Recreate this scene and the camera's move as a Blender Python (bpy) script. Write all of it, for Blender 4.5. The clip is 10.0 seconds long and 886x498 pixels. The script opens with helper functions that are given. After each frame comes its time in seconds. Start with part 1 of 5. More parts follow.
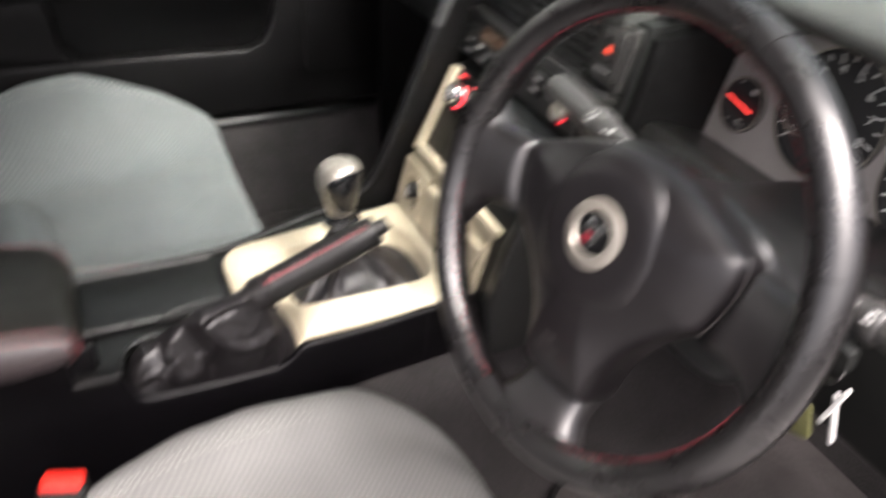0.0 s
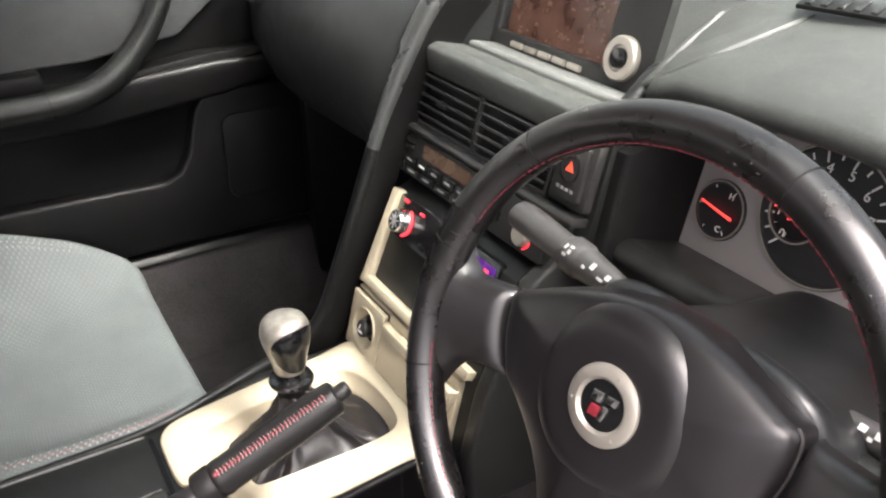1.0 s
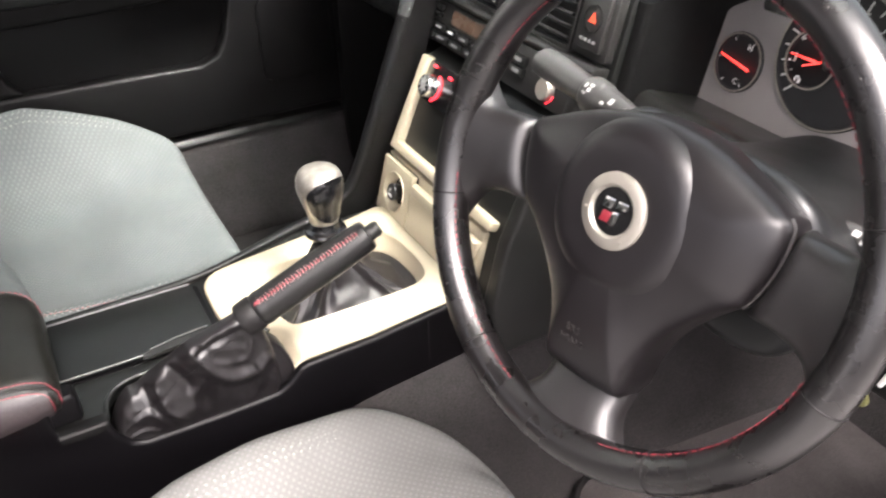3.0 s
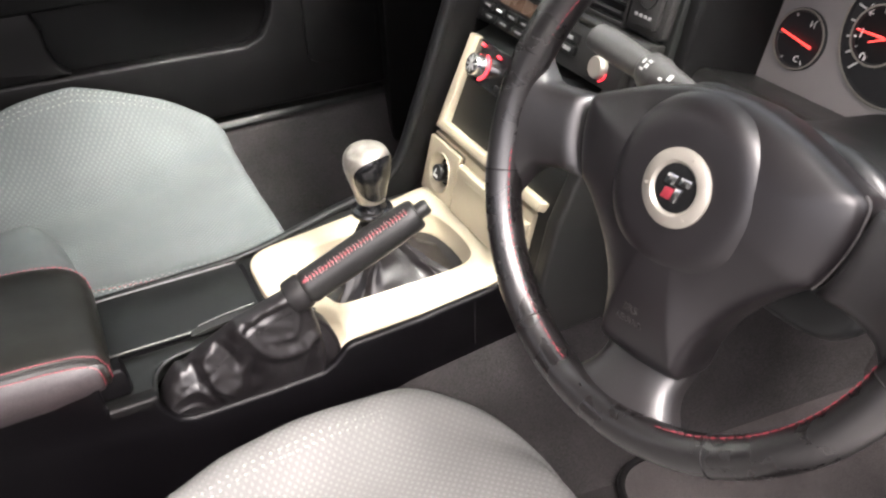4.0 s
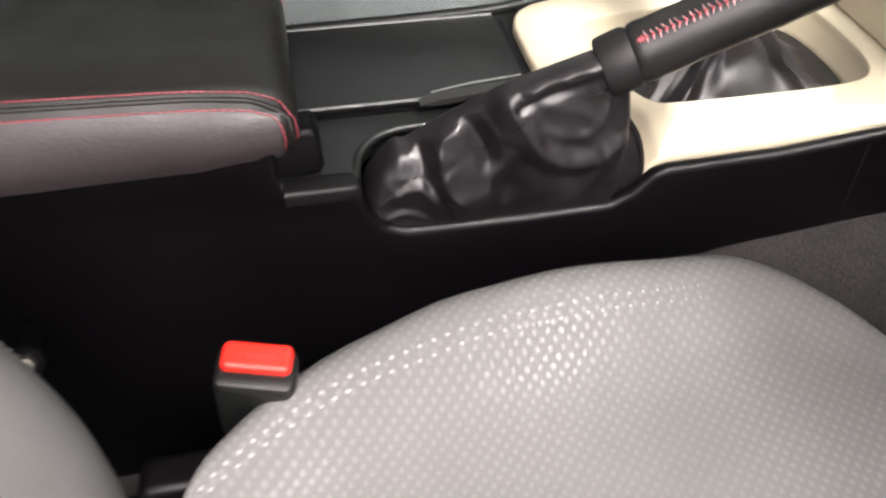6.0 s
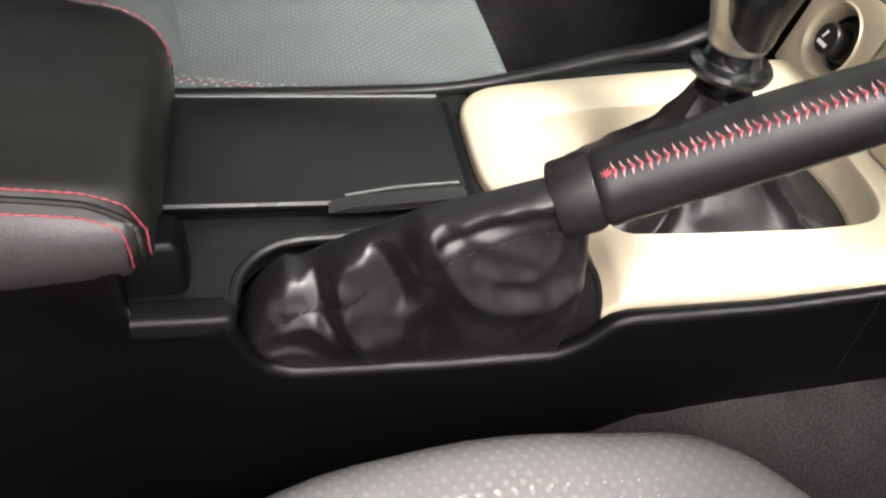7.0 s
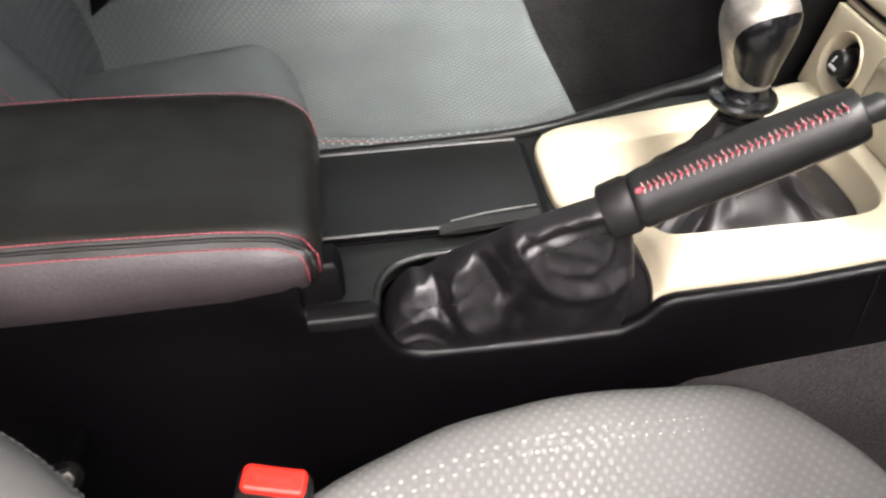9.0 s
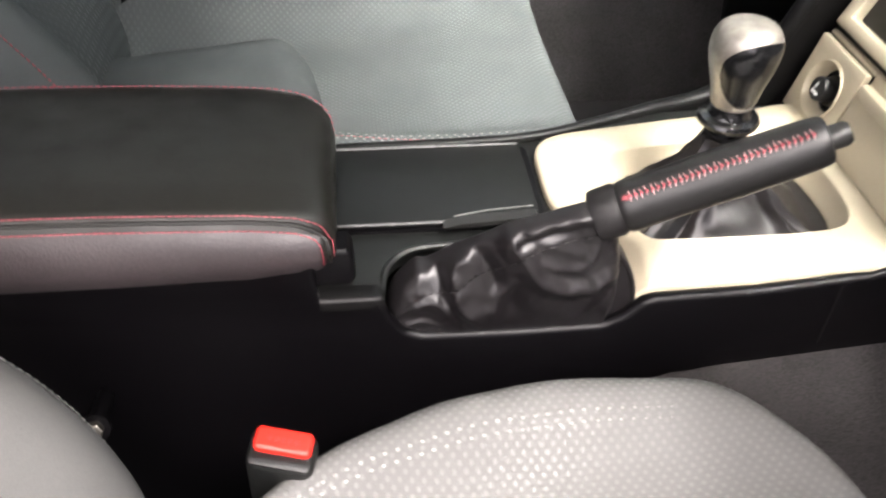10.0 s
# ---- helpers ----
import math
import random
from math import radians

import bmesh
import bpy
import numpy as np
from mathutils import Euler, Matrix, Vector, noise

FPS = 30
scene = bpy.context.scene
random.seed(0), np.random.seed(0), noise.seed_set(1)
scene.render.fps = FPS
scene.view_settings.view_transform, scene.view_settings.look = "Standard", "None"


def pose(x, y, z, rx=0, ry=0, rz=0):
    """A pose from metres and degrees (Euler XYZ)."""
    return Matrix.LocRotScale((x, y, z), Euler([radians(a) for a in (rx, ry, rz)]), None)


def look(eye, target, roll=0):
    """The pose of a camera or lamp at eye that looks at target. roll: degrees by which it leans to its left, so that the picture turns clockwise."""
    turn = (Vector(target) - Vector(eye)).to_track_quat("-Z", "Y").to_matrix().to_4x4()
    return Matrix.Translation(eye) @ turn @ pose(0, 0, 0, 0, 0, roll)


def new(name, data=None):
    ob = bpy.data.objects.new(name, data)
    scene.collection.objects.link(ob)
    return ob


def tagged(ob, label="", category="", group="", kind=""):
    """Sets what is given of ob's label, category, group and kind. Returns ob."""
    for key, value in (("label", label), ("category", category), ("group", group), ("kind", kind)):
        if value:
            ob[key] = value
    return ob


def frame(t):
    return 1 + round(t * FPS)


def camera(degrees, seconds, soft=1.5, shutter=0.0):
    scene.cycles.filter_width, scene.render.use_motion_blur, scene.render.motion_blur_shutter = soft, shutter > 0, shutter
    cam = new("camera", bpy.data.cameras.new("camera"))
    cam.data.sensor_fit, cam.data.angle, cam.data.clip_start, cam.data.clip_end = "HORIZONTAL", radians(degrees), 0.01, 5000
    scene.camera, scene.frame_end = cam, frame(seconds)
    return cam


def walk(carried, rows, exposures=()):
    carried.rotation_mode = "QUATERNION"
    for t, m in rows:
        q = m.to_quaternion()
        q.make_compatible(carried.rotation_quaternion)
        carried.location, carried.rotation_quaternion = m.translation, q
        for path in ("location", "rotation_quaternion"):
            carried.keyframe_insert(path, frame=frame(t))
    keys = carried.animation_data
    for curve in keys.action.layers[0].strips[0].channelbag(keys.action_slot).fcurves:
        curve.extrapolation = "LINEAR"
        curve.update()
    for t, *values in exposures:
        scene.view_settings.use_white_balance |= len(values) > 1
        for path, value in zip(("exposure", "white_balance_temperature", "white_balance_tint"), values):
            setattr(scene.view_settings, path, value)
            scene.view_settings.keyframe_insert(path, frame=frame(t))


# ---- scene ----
cam = camera(55.2, 10.0, soft=2.2, shutter=0.5)
PATH = [
    (0, (-0.106, -0.816, 0.988), (0.605, 0.69, -0.12), 3.2),
    (0.1, (-0.061, -0.795, 1.009), (0.659, 0.705, -0.1), -0.1),
    (0.2, (-0.069, -0.787, 1.013), (0.731, 0.718, -0.032), -0.3),
    (0.3, (-0.071, -0.775, 1.007), (0.778, 0.735, 0.008), 1.0),
    (0.5, (-0.091, -0.745, 0.998), (0.826, 0.731, 0.007), 1.5),
    (0.7, (-0.088, -0.722, 0.992), (0.82, 0.764, 0.008), 1.6),
    (1, (-0.075, -0.697, 0.996), (0.809, 0.823, 0.042), -1.0),
    (1.5, (-0.06, -0.713, 0.993), (0.823, 0.812, 0.046), -3.0),
    (2, (-0.07, -0.759, 0.977), (0.785, 0.749, -0.021), -2.5),
    (2.5, (-0.086, -0.773, 0.963), (0.752, 0.703, -0.095), -2.1),
    (2.7, (-0.099, -0.771, 0.959), (0.718, 0.701, -0.12), -1.8),
    (3.8, (-0.119, -0.751, 0.944), (0.585, 0.748, -0.178), -2.5),
    (4, (-0.123, -0.754, 0.942), (0.577, 0.746, -0.18), -2.5),
    (4.2, (-0.133, -0.757, 0.924), (0.516, 0.717, -0.262), -3.0),
    (4.5, (-0.16, -0.749, 0.902), (0.405, 0.679, -0.379), -4.7),
    (5, (-0.197, -0.705, 0.867), (0.159, 0.734, -0.475), -7.1),
    (5.2, (-0.194, -0.672, 0.849), (0.085, 0.755, -0.524), -6.9),
    (6.3, (-0.132, -0.437, 0.679), (0.203, 0.968, -0.704), 4.5),
    (6.5, (-0.115, -0.414, 0.676), (0.226, 1.002, -0.695), 6.0),
    (7, (-0.103, -0.376, 0.679), (0.288, 1.061, -0.656), 8.2),
    (7.5, (-0.101, -0.368, 0.678), (0.302, 1.063, -0.66), 9.1),
    (8, (-0.103, -0.374, 0.688), (0.299, 1.061, -0.647), 9.0),
    (8.5, (-0.119, -0.433, 0.739), (0.19, 1.061, -0.554), 4.5),
    (9, (-0.125, -0.488, 0.766), (0.052, 1.025, -0.53), -1.4),
    (9.5, (-0.123, -0.505, 0.775), (-0.036, 1.021, -0.515), -4.8),
    (10, (-0.134, -0.528, 0.799), (0.05, 0.975, -0.507), 1.8),
]
walk(cam, [(t, look(eye, target, roll)) for t, eye, target, roll in PATH], exposures=((0.0, 2.15), (1.0, 2.25), (2.0, 2.67), (4.0, 2.65), (5.0, 2.48), (6.5, 2.1), (8.0, 2.1), (9.0, 2.27), (10.0, 2.45)))

# ---- world and light ----
world = bpy.data.worlds.new("world")
scene.world = world
world.use_nodes = True
wn = world.node_tree
sky = wn.nodes.new("ShaderNodeTexSky")
sky.sky_type = "NISHITA"
sky.sun_disc = False
sky.sun_elevation = radians(58)
sky.sun_rotation = radians(190)
sky.altitude, sky.air_density, sky.dust_density = 100, 0.6, 7.0
haze = wn.nodes.new("ShaderNodeHueSaturation")
haze.inputs["Saturation"].default_value = 0.32
wn.links.new(sky.outputs[0], haze.inputs["Color"])
warm = wn.nodes.new("ShaderNodeMix")
warm.data_type, warm.blend_type = "RGBA", "MULTIPLY"
warm.inputs["Factor"].default_value = 1.0
warm.inputs["B"].default_value = (1.045, 0.978, 0.985, 1)
wn.links.new(haze.outputs[0], warm.inputs["A"])
wn.links.new(warm.outputs["Result"], wn.nodes["Background"].inputs[0])
wn.nodes["Background"].inputs[1].default_value = 0.125

sun_data = bpy.data.lights.new("sun", "SUN")
sun_data.energy, sun_data.angle, sun_data.color = 1.6, radians(20), (1.0, 0.915, 0.890)
sun = new("sun", sun_data)
sun.matrix_world = look((1.75, -2.1, 4.4), (0.05, 0.0, 0.3))


# ---- materials ----
def mat(name, color, rough=0.5, metal=0.0, grain=0.0, grain_scale=400.0, bump=0.0, bump_scale=900.0, stain=0.12, stain_scale=14.0,
        coat=0.0, spec=0.5, rough_var=0.1, voronoi=False, emit=None, emit_strength=0.0):
    m = bpy.data.materials.new(name)
    m.use_nodes = True
    nt = m.node_tree
    b = nt.nodes["Principled BSDF"]
    tc = nt.nodes.new("ShaderNodeTexCoord")

    def noise_tex(scale, detail=4.0):
        n = nt.nodes.new("ShaderNodeTexNoise")
        n.inputs["Scale"].default_value, n.inputs["Detail"].default_value = scale, detail
        nt.links.new(tc.outputs["Object"], n.inputs["Vector"])
        return n.outputs["Fac"]

    def ramp(fac, lo, hi):
        r = nt.nodes.new("ShaderNodeMapRange")
        r.inputs["From Min"].default_value, r.inputs["From Max"].default_value = 0.3, 0.7
        r.inputs["To Min"].default_value, r.inputs["To Max"].default_value = lo, hi
        nt.links.new(fac, r.inputs["Value"])
        return r.outputs["Result"]

    def times(a, c):
        k = nt.nodes.new("ShaderNodeMath")
        k.operation = "MULTIPLY"
        nt.links.new(a, k.inputs[0])
        nt.links.new(c, k.inputs[1])
        return k.outputs[0]

    value = times(ramp(noise_tex(stain_scale), 1 - stain, 1 + stain), ramp(noise_tex(grain_scale, 2.0), 1 - grain, 1 + grain))
    hsv = nt.nodes.new("ShaderNodeHueSaturation")
    hsv.inputs["Color"].default_value = (*color, 1)
    nt.links.new(value, hsv.inputs["Value"])
    nt.links.new(hsv.outputs[0], b.inputs["Base Color"])
    nt.links.new(ramp(noise_tex(stain_scale * 2.3), max(0.02, rough - rough_var), min(1, rough + rough_var)), b.inputs["Roughness"])
    b.inputs["Metallic"].default_value = metal
    b.inputs["Coat Weight"].default_value = coat
    b.inputs["Coat Roughness"].default_value = 0.15
    b.inputs["Specular IOR Level"].default_value = spec
    if bump:
        bp = nt.nodes.new("ShaderNodeBump")
        bp.inputs["Strength"].default_value, bp.inputs["Distance"].default_value = bump, 0.0006
        if voronoi:
            v = nt.nodes.new("ShaderNodeTexVoronoi")
            v.inputs["Scale"].default_value = bump_scale
            nt.links.new(tc.outputs["Object"], v.inputs["Vector"])
            nt.links.new(v.outputs["Distance"], bp.inputs["Height"])
        else:
            nt.links.new(noise_tex(bump_scale, 2.0), bp.inputs["Height"])
        nt.links.new(bp.outputs[0], b.inputs["Normal"])
    if emit:
        b.inputs["Emission Color"].default_value = (*emit, 1)
        b.inputs["Emission Strength"].default_value = emit_strength
    return m


def dotted_fabric(name, color, dot, pitch, size, gloss=0.45, depth=0.5):
    """Woven seat cloth with a staggered field of small raised shiny dots."""
    m = mat(name, color, 0.8, 0, 0.10, 1500, 0, 900, 0.07, 9, spec=0.3)
    nt = m.node_tree
    b = nt.nodes["Principled BSDF"]
    tc = [n for n in nt.nodes if n.type == "TEX_COORD"][0]
    turn = nt.nodes.new("ShaderNodeMapping")
    turn.inputs["Rotation"].default_value = (0, 0, radians(45))
    turn.inputs["Scale"].default_value = (1 / pitch, 1 / pitch, 0)
    nt.links.new(tc.outputs["Object"], turn.inputs["Vector"])
    fr = nt.nodes.new("ShaderNodeVectorMath")
    fr.operation = "FRACTION"
    nt.links.new(turn.outputs[0], fr.inputs[0])
    d = nt.nodes.new("ShaderNodeVectorMath")
    d.operation = "DISTANCE"
    d.inputs[1].default_value = (0.5, 0.5, 0)
    nt.links.new(fr.outputs[0], d.inputs[0])
    r = nt.nodes.new("ShaderNodeMapRange")
    r.inputs["From Min"].default_value, r.inputs["From Max"].default_value = size, size - 0.12
    nt.links.new(d.outputs["Value"], r.inputs["Value"])
    n = nt.nodes.new("ShaderNodeTexNoise")
    n.inputs["Scale"].default_value = 9
    nt.links.new(tc.outputs["Object"], n.inputs["Vector"])
    r2 = nt.nodes.new("ShaderNodeMapRange")
    r2.inputs["From Min"].default_value, r2.inputs["From Max"].default_value = 0.35, 0.65
    r2.inputs["To Min"].default_value, r2.inputs["To Max"].default_value = 0.3, 1.0
    nt.links.new(n.outputs["Fac"], r2.inputs["Value"])
    k = nt.nodes.new("ShaderNodeMath")
    k.operation = "MULTIPLY"
    nt.links.new(r.outputs[0], k.inputs[0])
    nt.links.new(r2.outputs[0], k.inputs[1])
    mix = nt.nodes.new("ShaderNodeMix")
    mix.data_type = "RGBA"
    was = b.inputs["Base Color"].links[0].from_socket
    nt.links.new(k.outputs[0], mix.inputs["Factor"])
    nt.links.new(was, mix.inputs["A"])
    mix.inputs["B"].default_value = (*dot, 1)
    nt.links.new(mix.outputs["Result"], b.inputs["Base Color"])
    rr = nt.nodes.new("ShaderNodeMapRange")
    rr.inputs["To Min"].default_value, rr.inputs["To Max"].default_value = 0.8, gloss
    nt.links.new(k.outputs[0], rr.inputs["Value"])
    nt.links.new(rr.outputs[0], b.inputs["Roughness"])
    bp = nt.nodes.new("ShaderNodeBump")
    bp.inputs["Strength"].default_value, bp.inputs["Distance"].default_value = depth, 0.001
    nt.links.new(k.outputs[0], bp.inputs["Height"])
    nt.links.new(bp.outputs[0], b.inputs["Normal"])
    return m


PLASTIC = mat("black_plastic", (0.0058, 0.0064, 0.0060), 0.40, grain=0.1, bump=0.15, bump_scale=1800, stain=0.06, spec=0.4, rough_var=0.03)
PLASTIC_SATIN = mat("satin_black_plastic", (0.017, 0.017, 0.0165), 0.34, bump=0.12, bump_scale=1500, stain=0.06, spec=0.35, rough_var=0.03)
DOOR_PLASTIC = mat("door_plastic", (0.0036, 0.0035, 0.0035), 0.40, grain=0.1, bump=0.15, bump_scale=1500, stain=0.06, spec=0.22, rough_var=0.03)
COLUMN = mat("column_plastic", (0.0100, 0.0108, 0.0112), 0.36, bump=0.12, bump_scale=1700, stain=0.08, spec=0.5, rough_var=0.03)
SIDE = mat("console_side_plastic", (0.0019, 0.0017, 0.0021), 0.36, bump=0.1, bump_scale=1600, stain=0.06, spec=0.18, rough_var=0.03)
SWITCH = mat("switch_plastic", (0.020, 0.0195, 0.019), 0.40, bump=0.1, bump_scale=1500, stain=0.06, spec=0.4, rough_var=0.03)
STALK = mat("stalk_plastic", (0.042, 0.041, 0.040), 0.36, bump=0.1, bump_scale=1500, stain=0.06, spec=0.5, rough_var=0.03)
DASH = mat("grey_soft_dash", (0.056, 0.060, 0.056), 0.38, grain=0.12, bump=0.45, bump_scale=1300, stain=0.1, voronoi=True)
DASH_DARK = mat("dark_soft_dash", (0.0120, 0.0128, 0.0125), 0.42, grain=0.12, bump=0.4, bump_scale=1300, stain=0.1, voronoi=True)
# base colour raised to hold the sky reflected from the windscreen
LEDGE_REFLECTING = mat("sky_lit_ledge_plastic", (0.145, 0.150, 0.143), 0.34, grain=0.06, bump=0.2, bump_scale=1500, stain=0.03, rough_var=0.02, voronoi=True)
LEATHER = mat("black_leather", (0.0100, 0.0098, 0.0080), 0.42, spec=0.35, grain=0.15, bump=0.14, bump_scale=1700, stain=0.2, voronoi=True)
RIM_LEATHER = mat("worn_rim_leather", (0.0060, 0.0052, 0.0054), 0.30, spec=0.95, rough_var=0.08, grain=0.25, bump=0.10, bump_scale=1500, stain=0.25, voronoi=True)
ARM_SIDE = mat("worn_side_leather", (0.040, 0.033, 0.034), 0.44, grain=0.2, bump=0.22, bump_scale=600, stain=0.2, voronoi=True)
SCUFF = mat("bare_scuffed_leather", (0.10, 0.095, 0.088), 0.6, stain=0.4, stain_scale=300)
# lighter than the pad: the highlight on its side edges, put into colour
PAD_HIGHLIGHT = mat("pad_edge_sheen", (0.024, 0.022, 0.021), 0.36, stain=0.15)
EMBOSSED = mat("embossed_plastic", (0.022, 0.020, 0.020), 0.4, stain=0.2)
GRIP = mat("grip_leather", (0.0062, 0.0060, 0.0058), 0.42, grain=0.2, bump=0.14, bump_scale=1300, stain=0.2, voronoi=True)
# pale grey that paints the thin highlight on the lid and tab edges
EDGE_HIGHLIGHT = mat("plastic_highlight", (0.10, 0.10, 0.098), 0.32, stain=0.15)
GAITER = mat("soft_black_leather", (0.0056, 0.0046, 0.0052), 0.44, spec=0.68, grain=0.15, bump=0.04, bump_scale=1400, stain=0.2, voronoi=True)
PAD = mat("wheel_pad_plastic", (0.0078, 0.0066, 0.0074), 0.34, bump=0.10, bump_scale=1700, stain=0.1, voronoi=True, spec=0.62, rough_var=0.05)
SPOKE = mat("spoke_leather", (0.0090, 0.0078, 0.0082), 0.38, grain=0.2, bump=0.12, bump_scale=1500, stain=0.2, voronoi=True, spec=0.95, rough_var=0.06)
GOLD = mat("champagne_trim", (0.445, 0.392, 0.284), 0.38, metal=0.1, grain=0.02, stain=0.03, coat=0.15, rough_var=0.03)
SILVER = mat("silver_ring", (0.38, 0.355, 0.31), 0.38, metal=0.65, stain=0.12)
CHROME = mat("chrome", (0.75, 0.75, 0.74), 0.12, metal=1.0, stain=0.05)
KNOB_METAL = mat("worn_knob_metal", (0.36, 0.335, 0.295), 0.36, metal=0.75, stain=0.22, stain_scale=110, rough_var=0.06)
GLOSS_BLACK = mat("gloss_black", (0.006, 0.006, 0.0065), 0.2, stain=0.06, coat=0.5, rough_var=0.03)
RUBBER = mat("black_rubber", (0.0065, 0.0058, 0.0060), 0.55, spec=0.3, stain=0.06, rough_var=0.03)
CARPET = mat("dark_carpet", (0.030, 0.0277, 0.0277), 0.95, grain=0.5, grain_scale=700, bump=1.0, bump_scale=800, stain=0.2, spec=0.1)
MAT_CARPET = mat("floor_mat_carpet", (0.072, 0.065, 0.064), 0.95, grain=0.4, grain_scale=900, bump=1.0, bump_scale=900, stain=0.2, spec=0.1)
FABRIC = mat("plain_seat_cloth", (0.104, 0.1045, 0.101), 0.85, grain=0.12, grain_scale=1600, bump=0.4, bump_scale=1800, stain=0.06, spec=0.25)
# seat cloth again, with the green-blue cast of window light in its colour
WINDOW_LIT_CLOTH = mat("plain_window_lit_cloth", (0.086, 0.0965, 0.0965), 0.85, grain=0.12, grain_scale=1600, bump=0.4, bump_scale=1800, stain=0.06, spec=0.25)
WINDOW_LIT_DOTS = dotted_fabric("dotted_window_lit_cloth", (0.086, 0.0955, 0.095), (0.108, 0.119, 0.117), 0.0056, 0.33, 0.34, 0.4)
FABRIC_DOTS = dotted_fabric("dotted_seat_cloth", (0.101, 0.1005, 0.0975), (0.126, 0.125, 0.121), 0.0056, 0.33, 0.34, 0.4)
# paler than the cloth dots: glints put into colour
DOT_GLINT = mat("glint_dot_thread", (0.27, 0.265, 0.255), 0.22, stain=0.1)
# lighter copy of the rail plastic, with the reflection near the top painted in
RAIL_TOP_LIT = mat("lit_upper_rail_plastic", (0.028, 0.0295, 0.029), 0.34, bump=0.3, bump_scale=1300, stain=0.08, voronoi=True)
RAIL = mat("rail_plastic", (0.0050, 0.0050, 0.0050), 0.42, bump=0.08, bump_scale=1600, stain=0.05, spec=0.2, rough_var=0.03)
GRIP_THREAD = mat("faded_red_thread", (0.34, 0.205, 0.205), 0.55, grain=0.3, grain_scale=900, stain=0.25, stain_scale=120)
DOOR_CLOTH = mat("door_cloth", (0.045, 0.047, 0.047), 0.85, grain=0.2, grain_scale=1200, bump=0.5, bump_scale=1200, stain=0.08)
RED_THREAD = mat("red_thread", (0.30, 0.050, 0.065), 0.6, grain=0.2, grain_scale=2000, stain=0.15)
WHEEL_THREAD = mat("dark_red_thread", (0.22, 0.030, 0.042), 0.6, grain=0.2, grain_scale=2000, stain=0.25, stain_scale=60)
RED_BUTTON = mat("red_button", (0.66, 0.022, 0.014), 0.35, spec=0.3, stain=0.06)
WHITE_PRINT = mat("white_print", (0.75, 0.75, 0.73), 0.5, stain=0.03)
STALK_PRINT = mat("worn_white_print", (0.42, 0.42, 0.41), 0.5, stain=0.3, stain_scale=200)
GREY_PRINT = mat("grey_print", (0.22, 0.22, 0.22), 0.5, stain=0.03)
RED_LIGHT = mat("red_illumination", (0.5, 0.02, 0.02), 0.4, emit=(1.0, 0.03, 0.05), emit_strength=0.7)
NEEDLE = mat("needle_red", (0.7, 0.03, 0.03), 0.4, emit=(1.0, 0.06, 0.05), emit_strength=0.5)
VIOLET_LIGHT = mat("violet_display", (0.02, 0.01, 0.05), 0.3, emit=(0.20, 0.02, 0.45), emit_strength=0.10)
DIAL_FACE = mat("dial_face", (0.012, 0.012, 0.013), 0.5, stain=0.05)
CLUSTER = mat("cluster_plate", (0.37, 0.345, 0.335), 0.45, metal=0.3, stain=0.05)
LCD = mat("amber_lcd", (0.085, 0.055, 0.038), 0.25, stain=0.15)
SCREEN = mat("screen_brown", (0.045, 0.025, 0.019), 0.2, stain=0.6, stain_scale=30, emit=(0.30, 0.11, 0.07), emit_strength=0.018)
GLASS = bpy.data.materials.new("window_glass")
GLASS.use_nodes = True
_g = GLASS.node_tree.nodes["Principled BSDF"]
_g.inputs["Base Color"].default_value, _g.inputs["Roughness"].default_value, _g.inputs["Transmission Weight"].default_value = (0.86, 0.96, 0.91, 1), 0.02, 1.0
_g.inputs["IOR"].default_value = 1.1
ROOF_CLOTH = mat("headliner_cloth", (0.38, 0.38, 0.37), 0.9, grain=0.1, stain=0.05)
WHITE_TAG = mat("white_tag", (0.8, 0.8, 0.78), 0.4, stain=0.05)
YELLOW_TAG = mat("yellow_tag", (0.12, 0.12, 0.045), 0.4, stain=0.1)
STEEL = mat("dull_steel", (0.16, 0.15, 0.13), 0.4, metal=0.9, stain=0.2)


# ---- mesh helpers ----
def part(name, bm, material, parent, label="", sharp=35):
    """One mesh object out of bm, under parent (None: a thing of its own)."""
    bmesh.ops.remove_doubles(bm, verts=bm.verts, dist=1e-6)
    bmesh.ops.recalc_face_normals(bm, faces=bm.faces)
    me = bpy.data.meshes.new(name)
    bm.to_mesh(me)
    bm.free()
    for p in me.polygons:
        p.use_smooth = True
    me.set_sharp_from_angle(angle=radians(sharp))
    me.materials.append(material)
    ob = new(name, me)
    if parent:
        ob.parent = parent
    if label:
        ob["label"] = label
    return ob


def thing(name, label, category, m=None, group="", kind=""):
    ob = new(name)
    ob.empty_display_size = 0.05
    if m is not None:
        ob.matrix_world = m
    return tagged(ob, label, category, group, kind)


def join(*bms):
    out = bms[0]
    for b in bms[1:]:
        me = bpy.data.meshes.new("tmp")
        b.to_mesh(me)
        b.free()
        out.from_mesh(me)
        bpy.data.meshes.remove(me)
    return out


def moved(bm, m):
    bmesh.ops.transform(bm, matrix=m, verts=bm.verts)
    return bm


def bevelled(bm, width, segments=2, angle=25):
    edges = [e for e in bm.edges if len(e.link_faces) == 2 and e.calc_face_angle(0) > radians(angle)]
    if width > 0 and edges:
        bmesh.ops.bevel(bm, geom=edges, offset=width, segments=segments, affect="EDGES", profile=0.5, clamp_overlap=True)
    return bm


